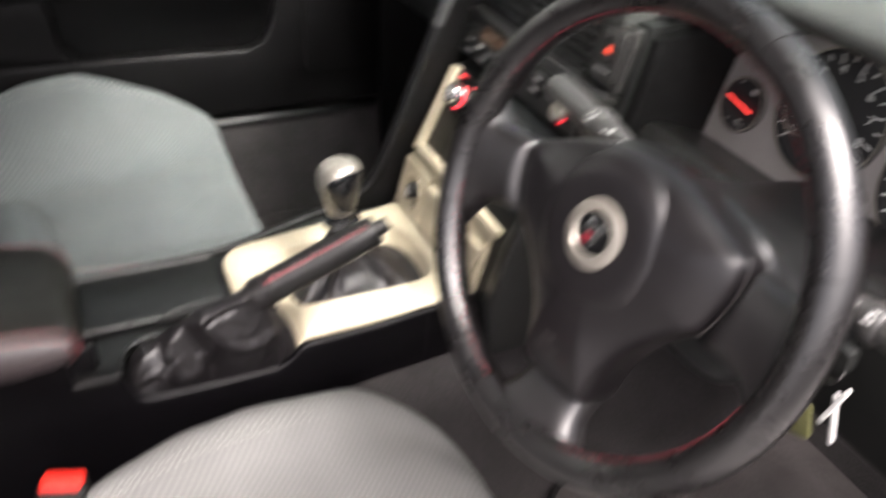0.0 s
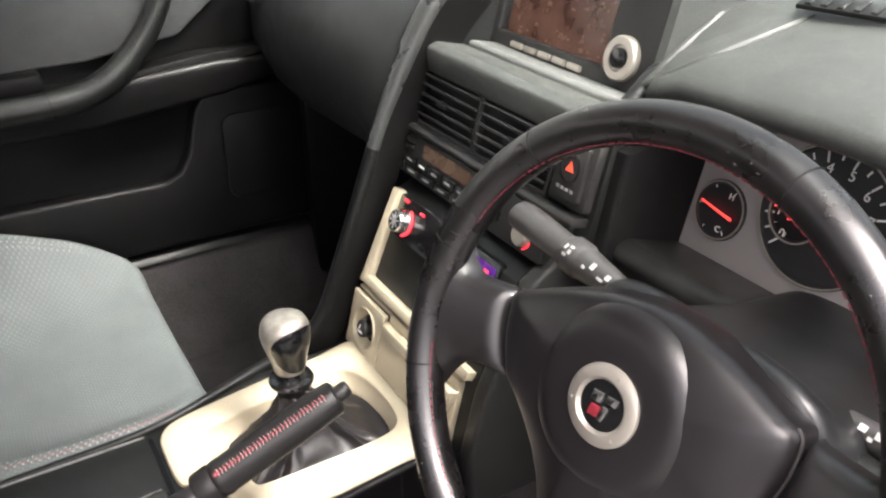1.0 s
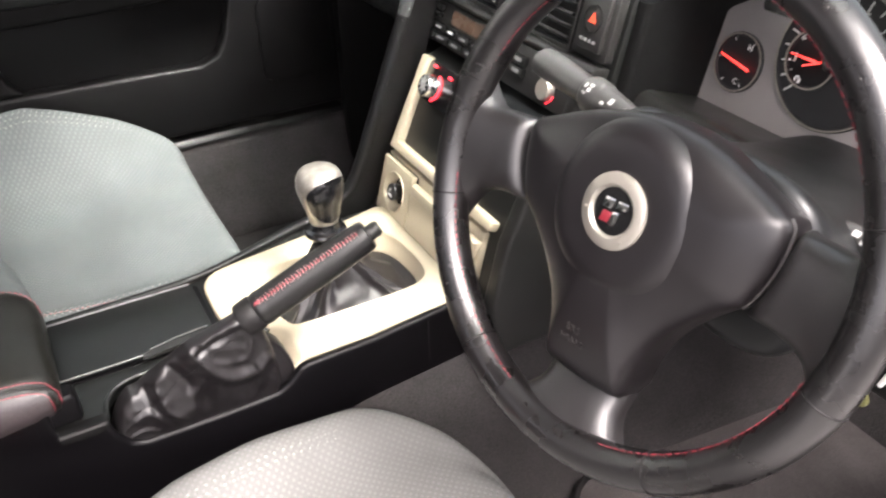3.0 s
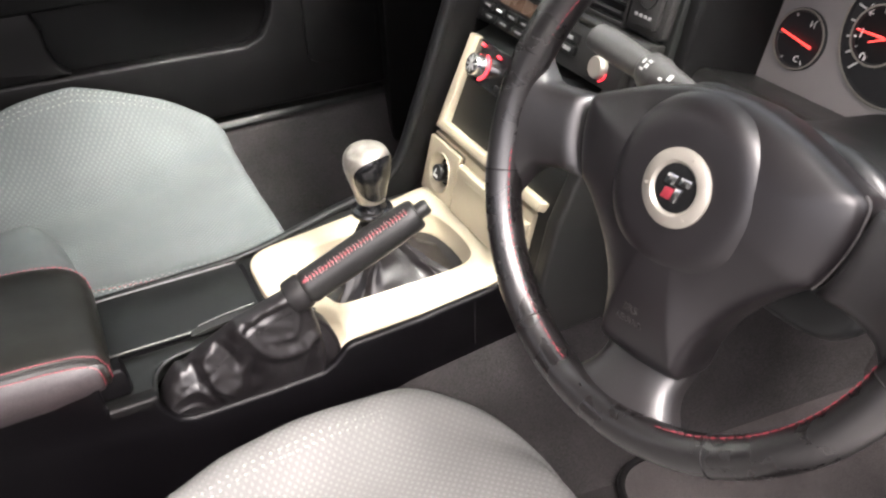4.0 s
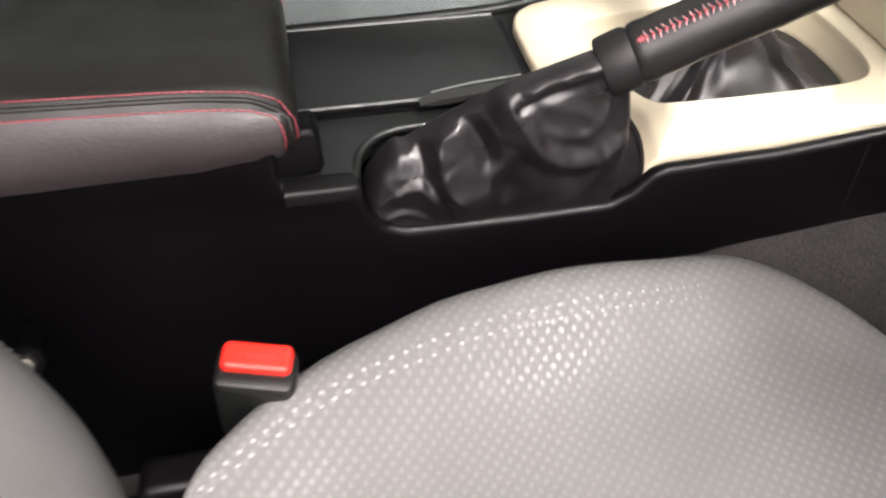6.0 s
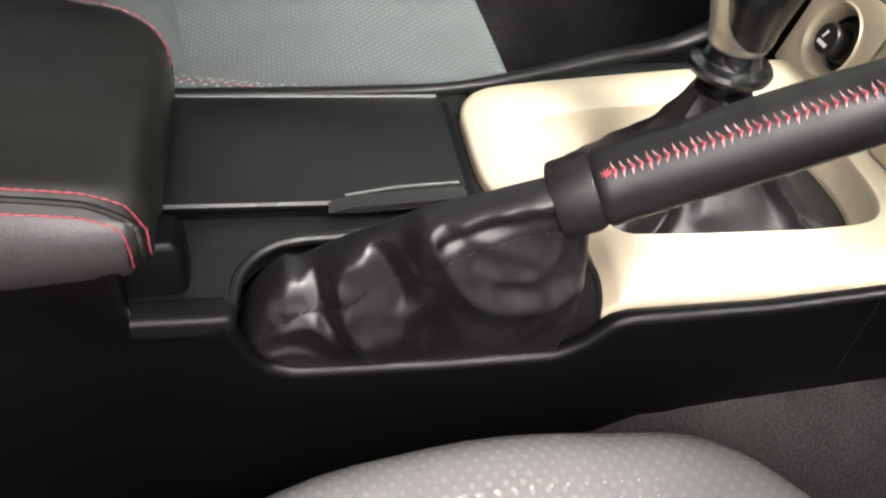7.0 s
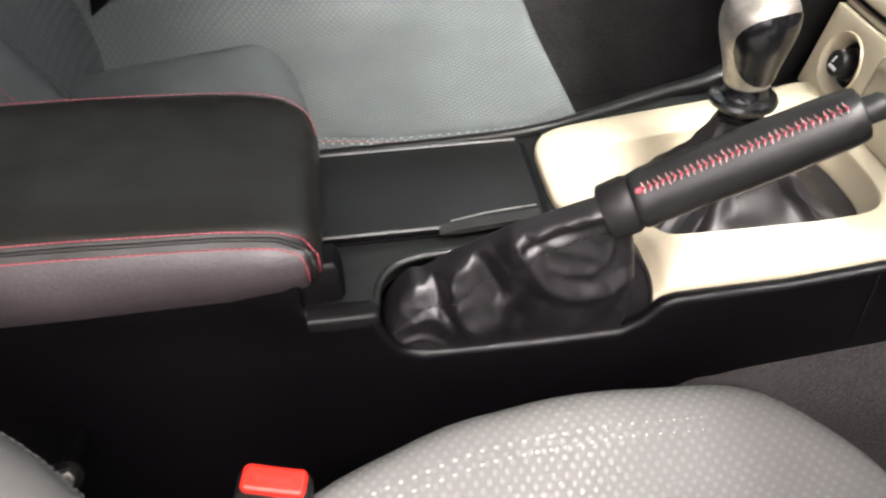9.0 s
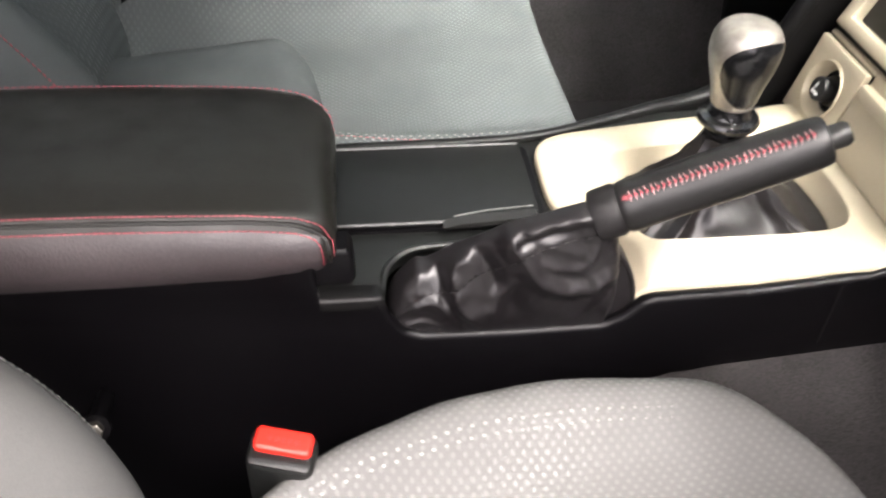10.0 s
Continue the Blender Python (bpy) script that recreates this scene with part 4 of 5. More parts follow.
cove = [min(1, max(0, (0.092 - p.x) / 0.02)) * min(1, max(0, (-0.040 - p.y) / 0.012)) for p in o]
rings = [[p + low + Vector((-0.018 * f, 0, 0)) for p, f in zip(o, cove)], [p + Vector((-0.008 * f, 0, -0.003 - 0.007 * f)) for p, f in zip(o, cove)], [p + Vector((0, 0, -0.0022)) for p in o], [p.lerp(w, 0.06) + Vector((0, 0, 0.0004)) for p, w in zip(o, q)], [p.lerp(w, 0.5) + Vector((0, 0, 0.0012)) for p, w in zip(o, q)],
         [p.lerp(w, 0.97) + Vector((0, 0, 0.0006)) for p, w in zip(o, q)], [p + Vector((0, 0, -0.0006)) for p in q],
         [shelf(p, 0.06) + Vector((0, 0, -0.0045)) for p in q], [shelf(p, 0.14) + Vector((0, 0, -0.0075)) for p in q], [shelf(p, 0.85) + Vector((0, 0, -0.0200)) for p in q], [shelf(p, 1.0) + Vector((0, 0, -0.0215)) for p in q], [shelf(p, 1.0) + low for p in q]]
part("gear_surround", loft(rings, True, False), GOLD, console, "champagne painted gear surround", 60)
part("gear_well", prism([(p.x, p.y) for p in spline([Vector((a, b, 0)) for a, b, c in INN], 60, True)], 0.366, 0.374, "z", 0), GAITER, console)

# ---- gear lever ----
gear = thing("gear_lever", "worn two-tone metal gear knob on a black leather gaiter", "gear lever", pose(0.150, -0.006, 0.0))
rings = []
PLEATS = [(0.15, 0.0105, 0.17), (0.85, 0.0085, 0.13), (1.45, 0.0110, 0.20), (2.25, 0.0090, 0.15), (2.85, 0.0120, 0.18), (3.60, 0.0090, 0.14), (4.20, 0.0115, 0.17), (4.75, 0.0080, 0.12), (5.25, 0.0120, 0.16), (5.85, 0.0085, 0.13)]
for j in range(34):
    f = j / 33
    ring = []
    for k in range(144):
        a = 2 * math.pi * k / 144
        ca, sa = math.cos(a), math.sin(a)
        bx, by = 0.0765 * math.copysign(abs(ca) ** 0.42, ca), 0.0525 * math.copysign(abs(sa) ** 0.42, sa)
        g = (1 - f) ** 1.25
        fold = -0.004 * math.sin(math.pi * f)
        for a0, high, broad in PLEATS:
            dd = abs((a - a0 - 0.22 * math.sin(5 * a0) * f + math.pi) % (2 * math.pi) - math.pi)
            fold += high * max(0.0, 1 - dd / (1.7 * broad)) ** 1.4 * math.sin(math.pi * min(1, f * 0.9 + 0.06)) ** 0.7
        fold += 0.004 * math.sin(math.pi * f) * noise.noise(Vector((ca * 2.4, sa * 2.4, f * 4)))
        ring.append((bx * g + 0.016 * ca * (1 - g) + ca * fold - 0.006 * f, by * g + 0.016 * sa * (1 - g) + sa * fold, 0.374 + 0.074 * f ** 1.35))
    rings.append(ring)
part("gaiter", loft(rings, True, True), GAITER, gear, "creased black leather gaiter", 70)
part("collar", moved(lathe([(0.010, 0.440), (0.012, 0.452), (0.020, 0.456), (0.0232, 0.4590), (0.0236, 0.4615), (0.0222, 0.4640), (0.0165, 0.4655), (0.0150, 0.4680), (0.0148, 0.474), (0.010, 0.476)], 36), Matrix.Translation((-0.006, 0.003, 0))), GLOSS_BLACK, gear)
prof = [(0.010, 0.470), (0.0155, 0.473), (0.0172, 0.478), (0.0188, 0.487), (0.0216, 0.498), (0.0244, 0.508), (0.0260, 0.517), (0.0260, 0.525), (0.0244, 0.532), (0.0204, 0.538), (0.0130, 0.5418), (0.0, 0.543)]
lean = Matrix.Translation((-0.006, 0.003, 0.470)) @ Matrix.Rotation(radians(-3), 4, "X") @ Matrix.Diagonal((0.97, 0.97, 0.94, 1)) @ Matrix.Translation((0, 0, -0.470))
profile = spline([(r, 0, hh) for r, hh in prof], 34)
knob_b = moved(lathe([(max(p.x, 0), p.z) for p in profile], 48), lean)
part("knob", knob_b, KNOB_METAL, gear, "worn silver knob", 60)
rows = []
for k in range(41):
    u = -1 + 2 * k / 40
    a = radians(-74 + 76 * u)
    g = max(0.0, 1 - abs(u) ** 2.4) ** 0.5
    lo_, hi_ = 0.503 - 0.0255 * g, 0.505 + 0.0285 * g
    col = []
    for m_ in range(17):
        zz = lo_ + (hi_ - lo_) * m_ / 16
        rad_ = max(q.x for q in profile)
        for p0, p1 in zip(profile, profile[1:]):
            if p0.z <= zz <= p1.z:
                rad_ = p0.x + (p1.x - p0.x) * (zz - p0.z) / max(1e-9, p1.z - p0.z)
        rad_ += 0.0007
        col.append(Vector((rad_ * math.cos(a), rad_ * math.sin(a), zz)))
    rows.append(col)
shell = moved(loft(rows, False, False), lean)
part("grip_inlay", shell, GLOSS_BLACK, gear, "black polished inlay", 60)

# ---- handbrake ----
HB0, HB1 = Vector((0.034, -0.114, 0.468)), Vector((0.146, -0.131, 0.527))
brake = thing("handbrake", "black leather handbrake grip with red baseball stitching", "handbrake")
ax = along(HB0, HB1)
L = (HB1 - HB0).length
part("grip", moved(lathe([(0.0, -0.004), (0.0150, -0.0035), (0.0170, -0.001), (0.0174, 0.003), (0.0168, 0.0085), (0.0170, 0.012), (0.0168, 0.03), (0.0172, 0.07), (0.0166, 0.10), (0.0160, L - 0.014), (0.0154, L - 0.007), (0.0142, L - 0.004), (0.0120, L - 0.003), (0.0, L - 0.003)], 36), ax), GRIP, brake)
part("button", moved(lathe([(0.0075, L - 0.012), (0.0078, L - 0.002), (0.0078, L + 0.006), (0.0060, L + 0.009), (0, L + 0.0095)], 24), ax), PLASTIC_SATIN, brake)
part("collar", moved(lathe([(0.0145, -0.022), (0.0168, -0.021), (0.0174, -0.019), (0.0176, -0.006), (0.0162, -0.003), (0.0140, -0.002)], 32), ax), RUBBER, brake)
# the seam looks up and towards the driver
inv = ax.inverted().to_3x3()
seam = inv @ Vector((-0.15, -0.52, 0.84))
sa0 = math.atan2(seam.y, seam.x)
near_top = 1 if (inv.inverted() @ Vector((math.cos(sa0 + 0.3), math.sin(sa0 + 0.3), 0))).z > (inv.inverted() @ Vector((math.cos(sa0 - 0.3), math.sin(sa0 - 0.3), 0))).z else -1
bm, knots = bmesh.new(), bmesh.new()
n = 32
rnd = random.Random(11)
for k in range(n):
    s = 0.006 + (L - 0.018) * k / (n - 1)
    for sg in (1, -1):
        r0, far_, slip = 0.0171, rnd.uniform(0.20, 0.28) * (1 if sg * near_top > 0 else 0.8), rnd.uniform(-0.0010, 0.0002) * (1 if sg > 0 else 1.6)
        pts = [Vector((r0 * math.cos(sa0 + sg * w), r0 * math.sin(sa0 + sg * w), s + ds)) for w, ds in ((0.0, 0.0004), (0.5 * far_, 0.5 * slip), (far_, slip))]
        bm = join(bm, tube(pts, [0.0007, 0.0005, 0.00015], 5))
    knots = join(knots, tube([Vector((0.0173 * math.cos(sa0 + w), 0.0173 * math.sin(sa0 + w), s + ds)) for w, ds in ((-0.09, -0.0006), (0.0, 0.0006), (0.09, -0.0006))], [0.0004, 0.0008, 0.0004], 5))
part("seam_stitches", moved(bm, ax), GRIP_THREAD, brake, "pale pink crossed thread")
part("centre_thread", moved(knots, ax), RED_THREAD, brake, "red thread")
part("seam_line", moved(tube([Vector((0.0169 * math.cos(sa0), 0.0169 * math.sin(sa0), 0.002 + (L - 0.012) * k / 11)) for k in range(12)], 0.0004, 5), ax), RUBBER, brake)
knot_ = bmesh.new()
for k in range(4):
    w_, d_ = 0.10 * math.cos(0.4 + k * 0.8), 0.0022 * math.sin(0.4 + k * 0.8)
    knot_ = join(knot_, tube([Vector((0.0174 * math.cos(sa0 + u * w_), 0.0174 * math.sin(sa0 + u * w_), 0.003 + u * d_)) for u in (-1.3, 0, 1.3)], [0.0002, 0.0005, 0.0002], 5))
part("seam_knot", moved(knot_, ax), RED_THREAD, brake, "red knotted thread")

# gaiter: from the tray of the cut-out up to the collar; ridges and creases run along bent lines on the driver's side
RIDGES = [(((-0.098, 0.427), (-0.107, 0.404), (-0.111, 0.378)), 0.009, 0.018, 0.0042), (((-0.111, 0.373), (-0.098, 0.381), (-0.085, 0.381), (-0.075, 0.366), (-0.07, 0.348)), 0.010, 0.008, 0.0040),
          (((-0.106, 0.36), (-0.093, 0.362), (-0.079, 0.355), (-0.072, 0.348)), 0.004, 0.004, 0.003), (((-0.072, 0.431), (-0.075, 0.411), (-0.077, 0.392)), 0.008, 0.019, 0.0070), (((-0.074, 0.387), (-0.062, 0.368), (-0.049, 0.350)), 0.009, 0.022, 0.0085),
          (((-0.042, 0.456), (-0.037, 0.434), (-0.029, 0.418), (-0.018, 0.402), (-0.001, 0.391), (0.018, 0.389), (0.031, 0.400)), 0.012, 0.010, 0.007), (((-0.026, 0.443), (-0.013, 0.448), (0.002, 0.452), (0.015, 0.454)), 0.009, 0.015, 0.004),
          (((-0.021, 0.416), (0.0, 0.407), (0.013, 0.412), (0.018, 0.425)), 0.005, 0.005, 0.003), (((0.015, 0.356), (0.022, 0.380), (0.031, 0.397)), 0.010, 0.010, 0.004)]
CREASES = [(((-0.088, 0.422), (-0.081, 0.396), (-0.078, 0.385)), 0.007, 0.007, 0.004), (((-0.059, 0.428), (-0.049, 0.406), (-0.045, 0.394)), 0.008, 0.008, 0.005), (((-0.032, 0.432), (-0.015, 0.437), (0.002, 0.441)), 0.005, 0.005, 0.003), (((-0.035, 0.360), (-0.031, 0.387)), 0.011, 0.011, 0.004)]
NX, NP = 230, 130
top_z = spline([(-0.124, 0.350, 0), (-0.115, 0.380, 0), (-0.100, 0.402, 0), (-0.090, 0.405, 0), (-0.071, 0.421, 0), (-0.050, 0.438, 0), (-0.037, 0.450, 0), (-0.018, 0.460, 0), (0.006, 0.470, 0), (0.020, 0.473, 0), (0.032, 0.450, 0), (0.042, 0.404, 0), (0.048, 0.352, 0)], NX)
mid_y = spline([(-0.078, 0.014, 0), (-0.080, 0.020, 0), (-0.083, 0.024, 0), (-0.085, 0.024, 0), (-0.090, 0.022, 0), (-0.098, 0.020, 0), (-0.104, 0.0185, 0), (-0.109, 0.0178, 0), (-0.112, 0.0172, 0), (-0.112, 0.0170, 0), (-0.107, 0.018, 0), (-0.092, 0.022, 0), (-0.080, 0.014, 0)], NX)
gx, gt = np.array([[p.x] for p in top_z]), np.array([[p.y] for p in top_z])
gm, gw = np.array([[p.x] for p in mid_y]), np.array([[p.y] for p in mid_y])
ph = np.linspace(0, math.pi, NP)[None, :]
cc, hh = np.cos(ph), np.maximum(np.sin(ph), 0) ** 0.85
ends = np.clip(np.minimum((gx + 0.126) / 0.012, (0.050 - gx) / 0.012), 0, 1) ** 0.5
gz = 0.345 + (gt - 0.345) * hh
wide = 0.031 * ends * (1 - hh ** 1.3) + gw * hh ** 1.3
wide = np.where(cc < 0, wide * 0.55, wide)
gy = (-0.072 * (1 - hh) + gm * hh) - wide * np.sign(cc) * np.abs(cc) ** 0.62
fade = np.clip((cc + 0.10) / 0.45, 0, 1)
fade = fade * fade * (3 - 2 * fade) * np.minimum(1, hh * 3) * np.clip((0.052 - gx) / 0.012, 0, 1)
px, pz = gx + 0 * gz, gz + 0.8 * (gy + 0.104)
lift, high = np.zeros_like(gz), np.zeros_like(gz)
for folds, sign in ((RIDGES, 1.0), (CREASES, -1.0)):
    for line, w_neg, w_pos, ht in folds:
        bent = [(p.x, p.y) for p in spline([(a, b, 0) for a, b in line], 14)] if len(line) > 2 else line
        near, turned = np.full_like(gz, 9.0), np.zeros_like(gz)
        for (x0, z0), (x1, z1) in zip(bent, bent[1:]):
            f = np.clip(((px - x0) * (x1 - x0) + (pz - z0) * (z1 - z0)) / ((x1 - x0) ** 2 + (z1 - z0) ** 2), 0, 1)
            d = np.hypot(px - x0 - f * (x1 - x0), pz - z0 - f * (z1 - z0))
            cross = (x1 - x0) * (pz - z0) - (z1 - z0) * (px - x0)
            turned = np.where(d < near, cross, turned)
            near = np.minimum(near, d)
        tent = ht * np.clip(1 - near / np.where(turned < 0, w_neg, w_pos), 0, 1)
        if sign > 0:
            high = np.maximum(high, tent)
        else:
            lift -= tent * fade
lift += high * fade
wob = np.array([[noise.noise(Vector((a * 55, b * 55, 3.1))) + 0.5 * noise.noise(Vector((a * 140, b * 140, 8.2))) for a, b in zip(r, q)] for r, q in zip(px, gz)])
worn = np.array([[1 - 2.4 * abs(noise.noise(Vector((a * 46 + b * 30, b * 34 - a * 16, 5.7)))) for a, b in zip(r, q)] for r, q in zip(px, gz)])
lift += (0.0009 * wob + 0.0016 * worn) * fade
back = np.where(cc < -0.10, 0.004 * np.sin(gx * 130 + gz * 60) * (1 - hh), 0)
grid = np.stack([px, gy - lift + back, gz + 0.25 * lift * hh], -1)
for turn_ in range(2):
    mid_ = grid[1:-1, 1:-1]
    grid[1:-1, 1:-1] = mid_ * 0.5 + (grid[:-2, 1:-1] + grid[2:, 1:-1] + grid[1:-1, :-2] + grid[1:-1, 2:]) * 0.125
rings = [[Vector(p) for p in row] for row in grid.tolist()]
part("gaiter", loft(rings, False, False), GAITER, brake, "creased black leather gaiter", 80)
seam_z = spline([(-0.111, 0.375, 0), (-0.090, 0.389, 0), (-0.072, 0.392, 0), (-0.059, 0.405, 0), (-0.036, 0.415, 0), (-0.022, 0.424, 0), (-0.004, 0.431, 0), (0.010, 0.435, 0), (0.024, 0.437, 0)], 90)
seam_pts = []
for p in seam_z:
    ring = min(rings, key=lambda r: abs(r[0].x - p.x))
    seam_pts.append(min(ring[:NP // 2 - 4], key=lambda v: abs(v.z + 0.8 * (v.y + 0.104) - p.y)) + Vector((0, -0.0006, 0.0004)))
part("gaiter_panel", prism([(p.x, p.y) for p in spline([(0.028, 0.348, 0), (0.028, 0.418, 0), (0.040, 0.416, 0), (0.052, 0.402, 0), (0.060, 0.380, 0), (0.061, 0.358, 0), (0.052, 0.347, 0)], 40, True)], -0.099, -0.080, "y", 0.003, 2), GAITER, brake)
part("gaiter_panel_hem", tube(spline([(0.040, -0.0997, 0.413), (0.050, -0.0997, 0.400), (0.0575, -0.0997, 0.379), (0.0585, -0.0997, 0.358)], 16), 0.0007, 5), RUBBER, brake)
part("gaiter_seam", stitches(seam_pts, 0.0035, 0.0016, 0.0006), RUBBER, brake)

# ---- armrest ----
arm = thing("armrest", "padded black leather armrest lid with double red stitching", "armrest")


def arm_ring(x, z0, z1, y0, y1):
    """A section across the pad: flat top with a seam edge, sides bellied out below it."""
    hgt = z1 - z0
    half = [(0.0, z1 + 0.002), (-0.5, z1 + 0.0015), (-0.80, z1 - 0.0005), (-0.875, z1 - 0.003), (-0.905, z1 - 0.0065), (-0.945, z1 - 0.011), (-0.990, z1 - 0.26 * hgt), (-1.035, z1 - 0.42 * hgt), (-1.042, z1 - 0.56 * hgt), (-1.012, z1 - 0.72 * hgt), (-0.945, z0 + 0.10 * hgt), (-0.86, z0)]
    cy, hw = (y0 + y1) / 2, (y1 - y0) / 2
    pts = [(x, cy + hw * a, b) for a, b in half]
    return pts + [(x, cy - hw * a, b) for a, b in reversed(half[1:])]


ARM_SEC = [(-0.58, 0.396, 0.462), (-0.45, 0.396, 0.466), (-0.30, 0.397, 0.464), (-0.21, 0.399, 0.460), (-0.178, 0.402, 0.456), (-0.163, 0.406, 0.451), (-0.156, 0.411, 0.445), (-0.153, 0.417, 0.437)]
rings = [arm_ring(x, z0, z1, -0.1040 + e, 0.080 - e * 3.0) for (x, z0, z1), e in zip(ARM_SEC, (0, 0, 0, 0.0005, 0.002, 0.005, 0.008, 0.012))]
part("pad", loft(rings), LEATHER, arm, "padded black leather", 50)
part("side_panel", loft([[Vector(r[k]) + Vector((0.0, -0.0007, 0.0)) for k in (5, 6, 7, 8, 9, 10)] for r in rings[:6]], False, False), ARM_SIDE, arm, "worn brownish-black leather side", 50)


def on_pad(u, k, out):
    """A point of the pad's skin: u counts the sections forwards, k the points of a section downwards."""
    i, j = min(int(u), len(rings) - 2), min(int(k), 9)
    a, b = Vector(rings[i][j]).lerp(Vector(rings[i][j + 1]), k - j), Vector(rings[i + 1][j]).lerp(Vector(rings[i + 1][j + 1]), k - j)
    return a.lerp(b, u - i) + Vector((0.3 * out * min(1, max(0, u - 4)), -out, 0.6 * out))


def pad_line(way, out):
    return [on_pad(p.x, p.y, out) for p in spline([(a, b, 0) for a, b in way], 90)]


part("stitching", stitches(pad_line([(0, 3), (1, 3), (2, 3), (3, 3.05), (4.0, 3.2), (5.0, 3.8), (5.9, 5.0), (6.4, 6.5), (6.5, 8.2), (6.4, 9.6)], 0.0008), 0.0042, 0.0004, 0.0006), RED_THREAD, arm, "red thread")
part("stitching", stitches(pad_line([(0, 5), (1, 5), (2, 5), (3.0, 5.0), (3.9, 5.1), (4.6, 5.7), (5.05, 6.8), (5.2, 8.2), (5.1, 9.6)], 0.0010), 0.0042, 0.0004, 0.0006), RED_THREAD, arm, "red thread")
part("stitching", stitches(spline([Vector(r[-3]) + Vector((0, 0.0004, 0.0006)) for r in rings], 60), 0.0042, 0.0014, 0.00065), RED_THREAD, arm, "red thread")
part("piping", tube(pad_line([(0, 4), (1, 4), (2, 4), (3, 4.0), (4.0, 4.15), (4.9, 4.8), (5.5, 5.8), (5.8, 7.2), (5.8, 9.6)], 0.0003), 0.0015, 6), LEATHER, arm)
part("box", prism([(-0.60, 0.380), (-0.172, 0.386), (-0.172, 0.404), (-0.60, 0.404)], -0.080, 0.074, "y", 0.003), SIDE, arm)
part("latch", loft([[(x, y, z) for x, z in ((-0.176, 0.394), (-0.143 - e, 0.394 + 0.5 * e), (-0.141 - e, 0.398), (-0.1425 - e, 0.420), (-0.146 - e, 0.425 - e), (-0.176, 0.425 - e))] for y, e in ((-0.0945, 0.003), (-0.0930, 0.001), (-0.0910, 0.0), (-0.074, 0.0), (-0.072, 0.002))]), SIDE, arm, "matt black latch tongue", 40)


# ---- steering wheel ----
WL = radians(20)
WHEEL = Matrix.Translation((0.224, -0.387, 0.654)) @ Matrix.Rotation(radians(8.6), 4, "Z") @ Matrix(((0, math.sin(WL), -math.cos(WL), 0), (-1, 0, 0, 0), (0, math.cos(WL), math.sin(WL), 0), (0, 0, 0, 1))) @ Matrix.Rotation(radians(2), 4, "Z") @ Matrix.Translation((0.0005, 0.003, 0.0))
wheel = thing("steering_wheel", "worn black leather three-spoke steering wheel with red stitching", "steering wheel", WHEEL)
RR, RT = 0.1752, 0.0145
rings = []
for k in range(144):
    a = 2 * math.pi * k / 144
    deg = math.degrees(a)
    thick = 1.0
    for c in (22, 158):
        thick += 0.10 * math.exp(-((deg - c) / 12) ** 2)
    c, s = math.cos(a), math.sin(a)
    rings.append([((RR + RT * 0.98 * thick * math.cos(t)) * c, (RR + RT * 0.98 * thick * math.cos(t)) * s, RT * 1.08 * math.sin(t)) for t in [2 * math.pi * j / 24 for j in range(24)]])
rings.append(rings[0])
part("rim", loft(rings, True, False), RIM_LEATHER, wheel, "worn black leather rim")


def arc_pts(a0, a1, r, w, n=60):
    return [Vector((r * math.cos(radians(a0 + (a1 - a0) * k / (n - 1))), r * math.sin(radians(a0 + (a1 - a0) * k / (n - 1))), w)) for k in range(n)]


for a0, a1 in ((19, 161), (190, 254), (286, 345)):
    part("stitching", stitches(arc_pts(a0, a1, RR - RT * 0.93, 0.0068), 0.0046, 0.0016, 0.00052), WHEEL_THREAD, wheel, "red thread")
for deg in (66, 128, 163, 196, 238, 300, 344, 18):
    a = radians(deg)
    part("rim_seam", moved(tube([(RT * 1.0 * math.cos(t), 0, RT * 1.09 * math.sin(t)) for t in [2 * math.pi * j / 24 for j in range(24)]], 0.0006, 6, True), Matrix.Rotation(a, 4, "Z") @ Matrix.Translation((RR, 0, 0))), RUBBER, wheel)


rnd = random.Random(21)
for deg, tt in ((72, 1.9), (74, 1.7), (77, 2.1), (79, 1.8), (58, 1.2), (44, 1.5), (31, 1.1), (100, 1.4), (214, 1.2), (221, 1.7), (20, 1.3)):
    a = radians(deg)
    at = Vector(((RR + RT * 0.985 * math.cos(tt)), 0, RT * 1.085 * math.sin(tt)))
    part("scuff", moved(box((rnd.uniform(0.0005, 0.0013), rnd.uniform(0.0010, 0.0026), 0.0004), (0, 0, 0), 0.0001), Matrix.Rotation(a, 4, "Z") @ Matrix.Translation(at) @ Matrix.Rotation(math.pi / 2 - tt, 4, "Y") @ Matrix.Rotation(rnd.uniform(-0.6, 0.6), 4, "Z")), SCUFF, wheel)


def dome(outline, levels, centre=(0, 0)):
    """Rings shrunk towards a centre at given heights: (scale, height) from the rim inward."""
    pts = [Vector((a, b, 0)) for a, b in outline]
    c = Vector((*centre, 0))
    return loft([[c + (p - c) * s + Vector((0, 0, hh)) for p in pts] for s, hh in levels])


